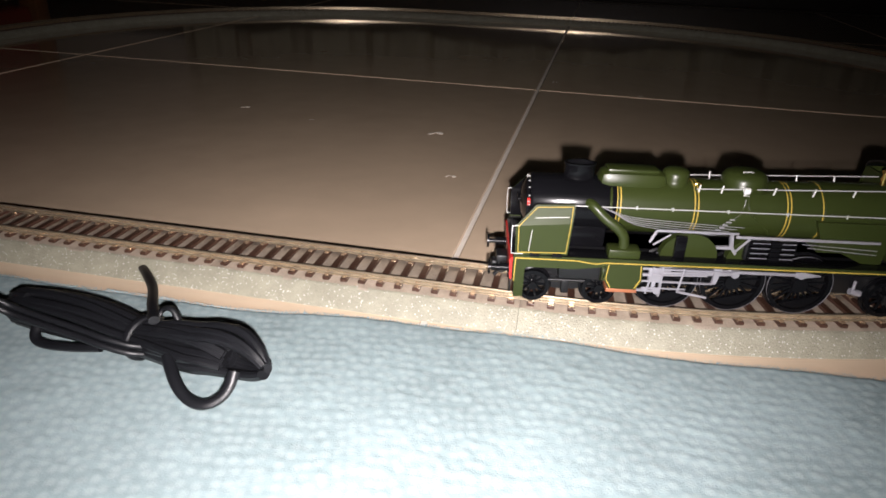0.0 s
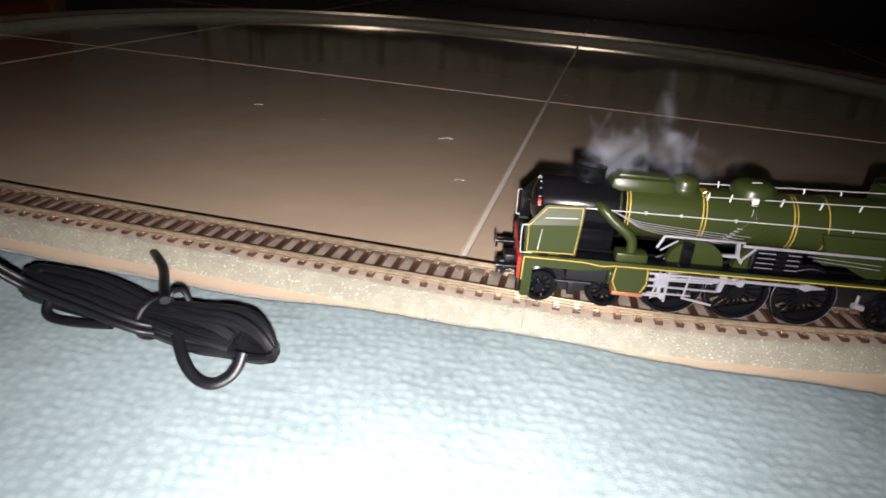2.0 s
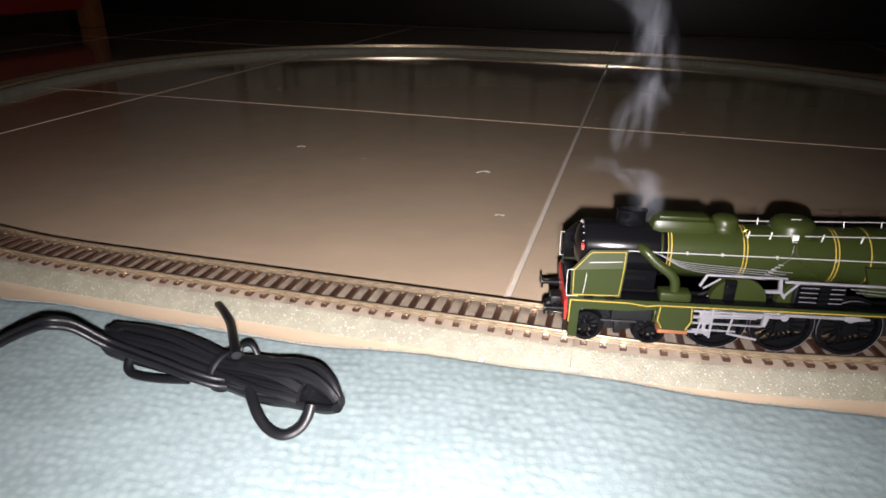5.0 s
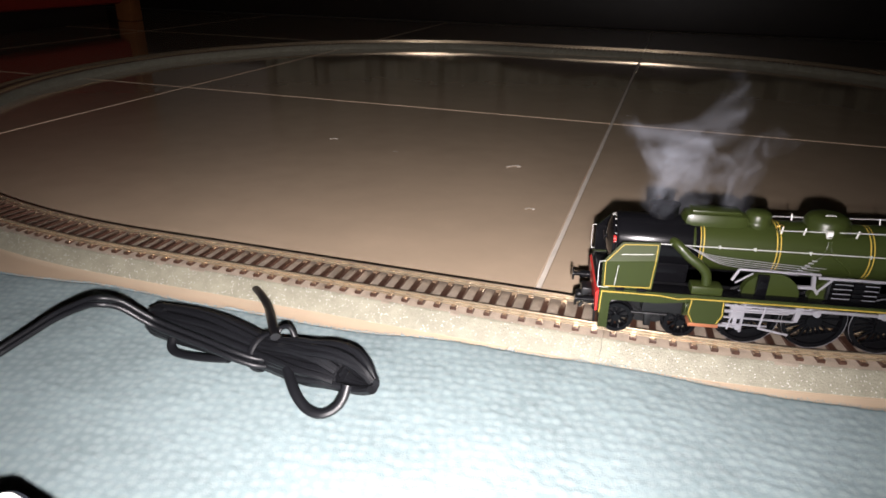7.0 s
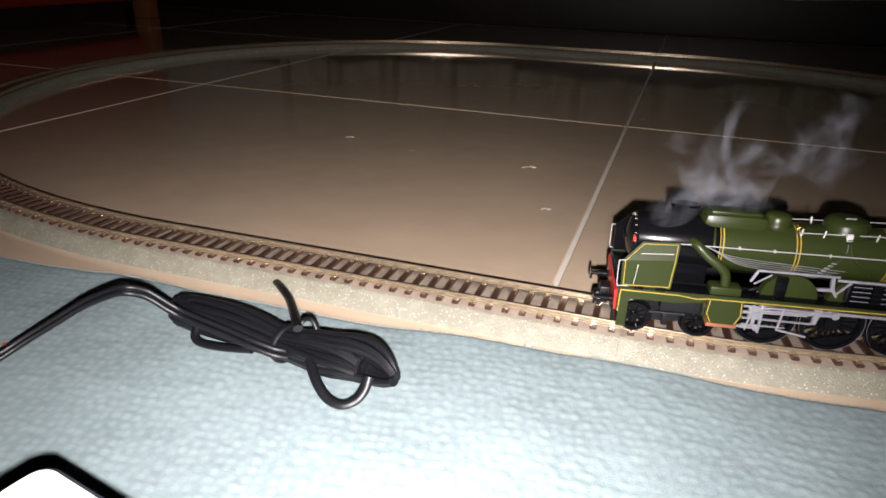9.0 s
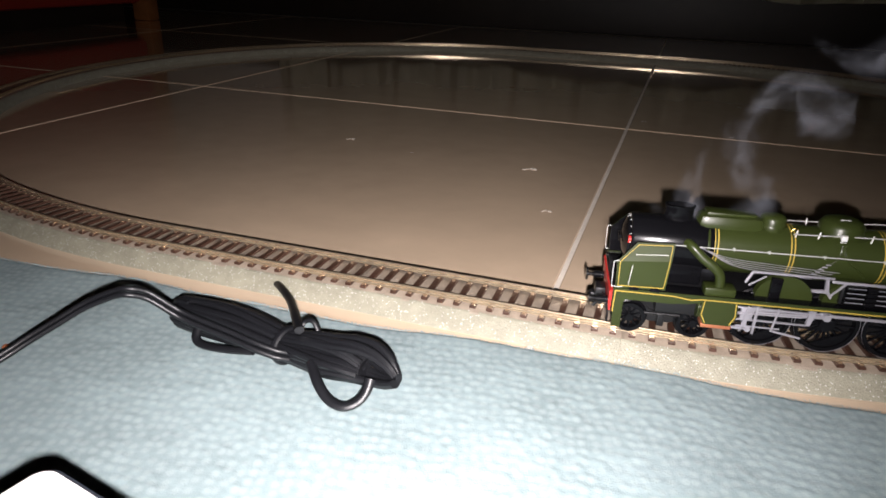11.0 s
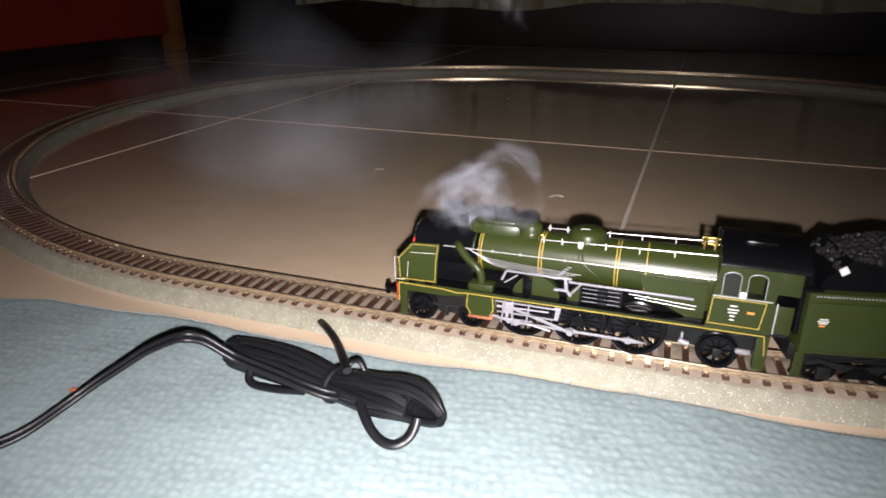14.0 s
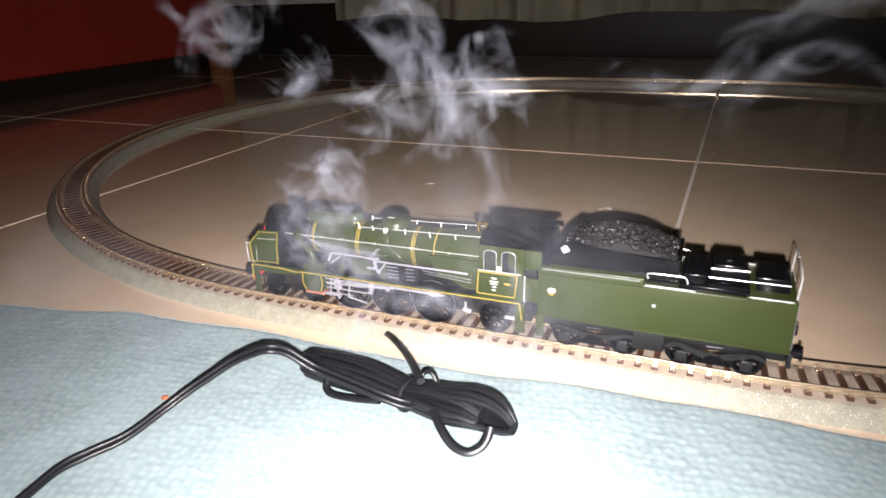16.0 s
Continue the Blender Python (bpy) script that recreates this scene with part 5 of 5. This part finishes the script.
def wisp_mesh(seed, length, width, material):
    """Three curling ribbons that lie along x and face y."""
    rnd = random.Random(seed)
    verts, faces, uvs = [], [], []
    n, c = 26, 6
    # the middle line curls over like a hook
    bend, wave, a, line = rnd.choice((-1, 1)) * rnd.uniform(0.7, 1.7) * min(2.6, 0.085 / length), rnd.uniform(-0.5, 0.5), 0.0, [(0.0, 0.0)]
    for i in range(n):
        t = (i + 0.5) / n
        a = bend * (t * t - 0.33) * 1.2 + wave * math.sin(5 * t)
        line.append((line[-1][0] + length / n * math.cos(a), line[-1][1] + length / n * math.sin(a)))
    mx, mz = (min(p[0] for p in line) + max(p[0] for p in line)) / 2, (min(p[1] for p in line) + max(p[1] for p in line)) / 2
    line = [(x - mx, z - mz) for x, z in line]
    for r in range(3):
        ph = [rnd.uniform(0, 6.3) for _ in range(6)]
        amp, base = rnd.uniform(0.18, 0.42), len(verts)
        for i in range(n + 1):
            t = i / n
            x, z = line[i]
            z += width * amp * 0.5 * (math.sin(3.2 * t + ph[0]) + 0.5 * math.sin(7.5 * t + ph[1]))
            y = width * 0.22 * math.sin(4.1 * t + ph[2]) + (r - 1) * 0.002
            w = width * (0.42 + 0.48 * math.sin(2.6 * t + ph[3]) ** 2) * (0.6 + 0.4 * t)
            for j in range(c + 1):
                s = j / c - 0.5
                verts.append((x + 0.25 * w * s * math.sin(5 * t + ph[4]), y + 0.30 * w * s * s, z + w * s))
        for i in range(n):
            for j in range(c):
                k = base + i * (c + 1) + j
                faces.append((k, k + 1, k + c + 2, k + c + 1))
                for a, b in ((i, j), (i, j + 1), (i + 1, j + 1), (i + 1, j)):
                    uvs += [b / c, a / n]
    me = bpy.data.meshes.new("smoke_wisp")
    me.from_pydata(verts, [], faces)
    me.uv_layers.new(name="UVMap").data.foreach_set("uv", uvs)
    me.polygons.foreach_set("use_smooth", [True] * len(me.polygons))
    me.materials.append(material)
    return me


WISPS = []


def build_smoke():
    shapes = [wisp_mesh(10 + k, 0.032, 0.018, M_SMOKE) for k in range(4)] + [wisp_mesh(30 + k, 0.050, 0.019, M_SMOKE) for k in range(5)] + [wisp_mesh(50 + k, 0.080, 0.021, M_SMOKE) for k in range(5)]
    shapes += [wisp_mesh(70 + k, 0.110, 0.075, M_VEIL) for k in range(5)]
    rnd = random.Random(21)
    # spells: from, to, wisps a second, drift along the view's right, rise, spread, first shape
    spells = [(1.6, 2.2, 12, 0.045, 0.028, 0.016, 1), (2.2, 2.55, 8, 0.030, 0.012, 0.010, 1), (2.55, 2.95, 12, 0.018, 0.085, 0.014, 6), (3.14, 3.28, 24, -0.170, 0.105, 0.050, 9),
              (2.95, 3.4, 20, 0.004, 0.034, 0.012, 0), (3.4, 4.5, 5, -0.006, 0.060, 0.006, 4), (4.6, 6.2, 3, -0.005, 0.050, 0.010, 3), (6.45, 6.9, 10, 0.0, 0.032, 0.010, 0),
              (6.75, 6.95, 8, 0.080, 0.030, 0.020, 4), (7.2, 7.45, 12, 0.004, 0.004, 0.006, 0), (7.7, 9.2, 3, 0.022, 0.010, 0.006, 0), (9.3, 10.8, 3, 0.030, 0.030, 0.012, 1), (10.8, 11.9, 8, 0.046, 0.018, 0.008, 2),
              (11.9, 12.4, 7, 0.034, 0.045, 0.006, 3), (12.45, 12.9, 5, 0.0, 0.040, 0.016, 1), (12.9, 13.4, 20, -0.006, 0.110, 0.003, 5), (13.5, 14.45, 20, -0.024, 0.020, 0.016, 1),
              (14.45, 15.2, 8, 0.004, 0.020, 0.030, 3), (15.15, 15.6, 9, 0.050, 0.048, 0.040, 7), (15.6, 15.92, 18, 0.000, 0.040, 0.030, 1), (15.1, 15.5, 5, 0.190, 0.060, 0.040, 9), (14.8, 15.85, 12, 0.000, -0.016, 0.022, 6),
              (13.2, 13.6, 4, -0.120, 0.030, 0.040, 14), (14.2, 15.2, 6, -0.085, -0.016, 0.040, 14), (14.8, 15.6, 6, 0.000, -0.010, 0.050, 14)]
    for t0, t1, rate, drift, rise, spread, first in spells:
        rate *= 1.6
        for k in range(int((t1 - t0) * rate)):
            t = t0 + (k + rnd.random()) / rate
            veil = first > 13
            ob = tagged(new("smoke_veil" if veil else "smoke_wisp", rnd.choice(shapes[first:first + 5])), "faint spread veil of drifting smoke" if veil else "thin bluish white wisp of smoke from the chimney", "smoke", "smoke wisps")
            WISPS.append((ob, t, drift + rnd.uniform(-1, 1) * spread, rise * rnd.uniform(0.7, 1.35), rnd.uniform(-1, 1) * spread * 0.5 - (0.03 if rise < 0 else 0), (rnd.uniform(-30, 10) if abs(drift) > 0.1 else rnd.choice((-1, 1)) * rnd.uniform(66 if spread < 0.01 else 45, 90) if rise > 0.042 else rnd.uniform(-75, 75)), rnd.uniform(-25, 25), rnd.uniform(18, 40)))


build_smoke()


# ---- what moves ----
RUN = [(0, 0.1760), (9.0, 0.1760), (10.4, 0.1760), (10.8, 0.1750), (11.1, 0.1730), (11.5, 0.1680), (12.0, 0.1583), (12.5, 0.1445), (13.0, 0.1263), (13.5, 0.1041), (14.0, 0.0795), (14.5, 0.0525),
       (15.0, 0.0242), (15.5, -0.0028), (16.0, -0.0307)]
HITCH = 0.1125


def place_at(t):
    """Smooth position along the track."""
    ts, ss = [a for a, _ in RUN], [b for _, b in RUN]
    for i in range(len(ts) - 1):
        if t <= ts[i + 1]:
            h = ts[i + 1] - ts[i]
            k = (t - ts[i]) / h

            def slope(j):
                if j <= 1 or j >= len(ts) - 1:
                    return 0.0 if j <= 1 else (ss[-1] - ss[-2]) / (ts[-1] - ts[-2])
                return (ss[j + 1] - ss[j - 1]) / (ts[j + 1] - ts[j - 1])
            a, b = slope(i) * h, slope(i + 1) * h
            return (2 * k ** 3 - 3 * k ** 2 + 1) * ss[i] + (k ** 3 - 2 * k ** 2 + k) * a + (-2 * k ** 3 + 3 * k ** 2) * ss[i + 1] + (k ** 3 - k ** 2) * b
    return ss[-1]


def motions():
    times = [0.0, 10.4] + [10.6 + 0.2 * k for k in range(28)]
    times = [round(min(t, 16.0), 3) for t in times]
    walk(LOCO, [(t, rolling(place_at(t), 0.040)) for t in times])
    walk(TENDER, [(t, rolling(place_at(t) + HITCH, 0.024)) for t in times])
    s0 = place_at(0)
    for w, x, y, r in LOCO_WHEELS + TENDER_WHEELS:
        phase, tread = (PHASE, TREAD) if r > 9 else (0.0, r)
        rows = []
        for t in times:
            a = (s0 - place_at(t)) / (tread * MM) + phase
            rows.append((t, Matrix.Translation((x * MM, y * MM, r * MM)) @ Matrix.Rotation(a, 4, "Y")))
        walk(w, rows)
    for (kind, sd), (ob, y) in RODS.items():
        rows = []
        for t in times:
            a = (s0 - place_at(t)) / (TREAD * MM) + PHASE
            px, pz = CRANK * math.cos(a), DR - CRANK * math.sin(a)
            wx = DRIVERS[1] + px
            ex = wx + math.sqrt(25.5 ** 2 - (pz - 13.6) ** 2)
            lean = math.atan2(13.6 - pz, ex - wx)
            if kind == "side":
                m = Matrix.Translation((wx * MM, y * MM, pz * MM))
            elif kind == "main":
                m = Matrix.Translation((wx * MM, y * MM, pz * MM)) @ Matrix.Rotation(-lean, 4, "Y")
            elif kind == "cross":
                m = Matrix.Translation((ex * MM, y * MM, 13.6 * MM))
            else:
                m = Matrix.Translation(((ex - 1) * MM, y * MM, 8.6 * MM)) @ Matrix.Rotation(-0.12 - 0.10 * math.sin(a), 4, "Y")
            rows.append((t, m))
        walk(ob, rows)
    walk(FLASHLIGHT, [(t, m @ Matrix.Translation((0.002, -0.0098, 0.0035)) @ Matrix.Rotation(radians(4.0), 4, "Y") @ Matrix.Rotation(radians(-2.0), 4, "X")) for t, m in PATH])
    for ob, t0, drift, rise, depth, spin, yaw, berth in WISPS:
        rows = []

        def stowed(t, x):
            return rolling(place_at(t), 0.040) @ Matrix.Translation((x * MM, 0, 33 * MM)) @ Matrix.Rotation(math.pi, 4, "Z")
        low = stowed(t0, berth) @ Matrix.Translation((0, 0, -0.075)) @ Matrix.Rotation(math.pi / 2, 4, "X")
        rows += [(0.0, low), (round(t0 - 0.16, 2), low), (t0, stowed(t0, 46))]
        start = stowed(t0, 54).translation
        heading = math.atan2(*(rolling(place_at(t0), 0.04).to_3x3() @ Vector((-1, 0, 0))).yx)
        ages = [a for a in (0.15, 0.4, 0.8, 1.4, 2.4, 4.0, 8.0) if t0 + a < 15.95] + [16.0 - t0]
        for age in ages:
            up = 0.012 * min(1, age / 0.15) + max(rise, -0.02 / max(age, 0.5)) * age * (1 + 0.9 * min(age, 2))
            go = drift * age * (1 + 0.4 * min(age, 2)) + 0.006 * math.sin(3 * age + spin)
            if age > 3 and rise > 0:
                up += 0.15
            m = Matrix.Translation(start + Vector((go, depth * age, up))) @ Matrix.Rotation(heading + radians(yaw) * min(1, age), 4, "Z") @ Matrix.Rotation(radians(spin) * min(1.0, 0.85 + age), 4, "Y")
            rows.append((round(t0 + age, 2), m))
        walk(ob, rows)


motions()
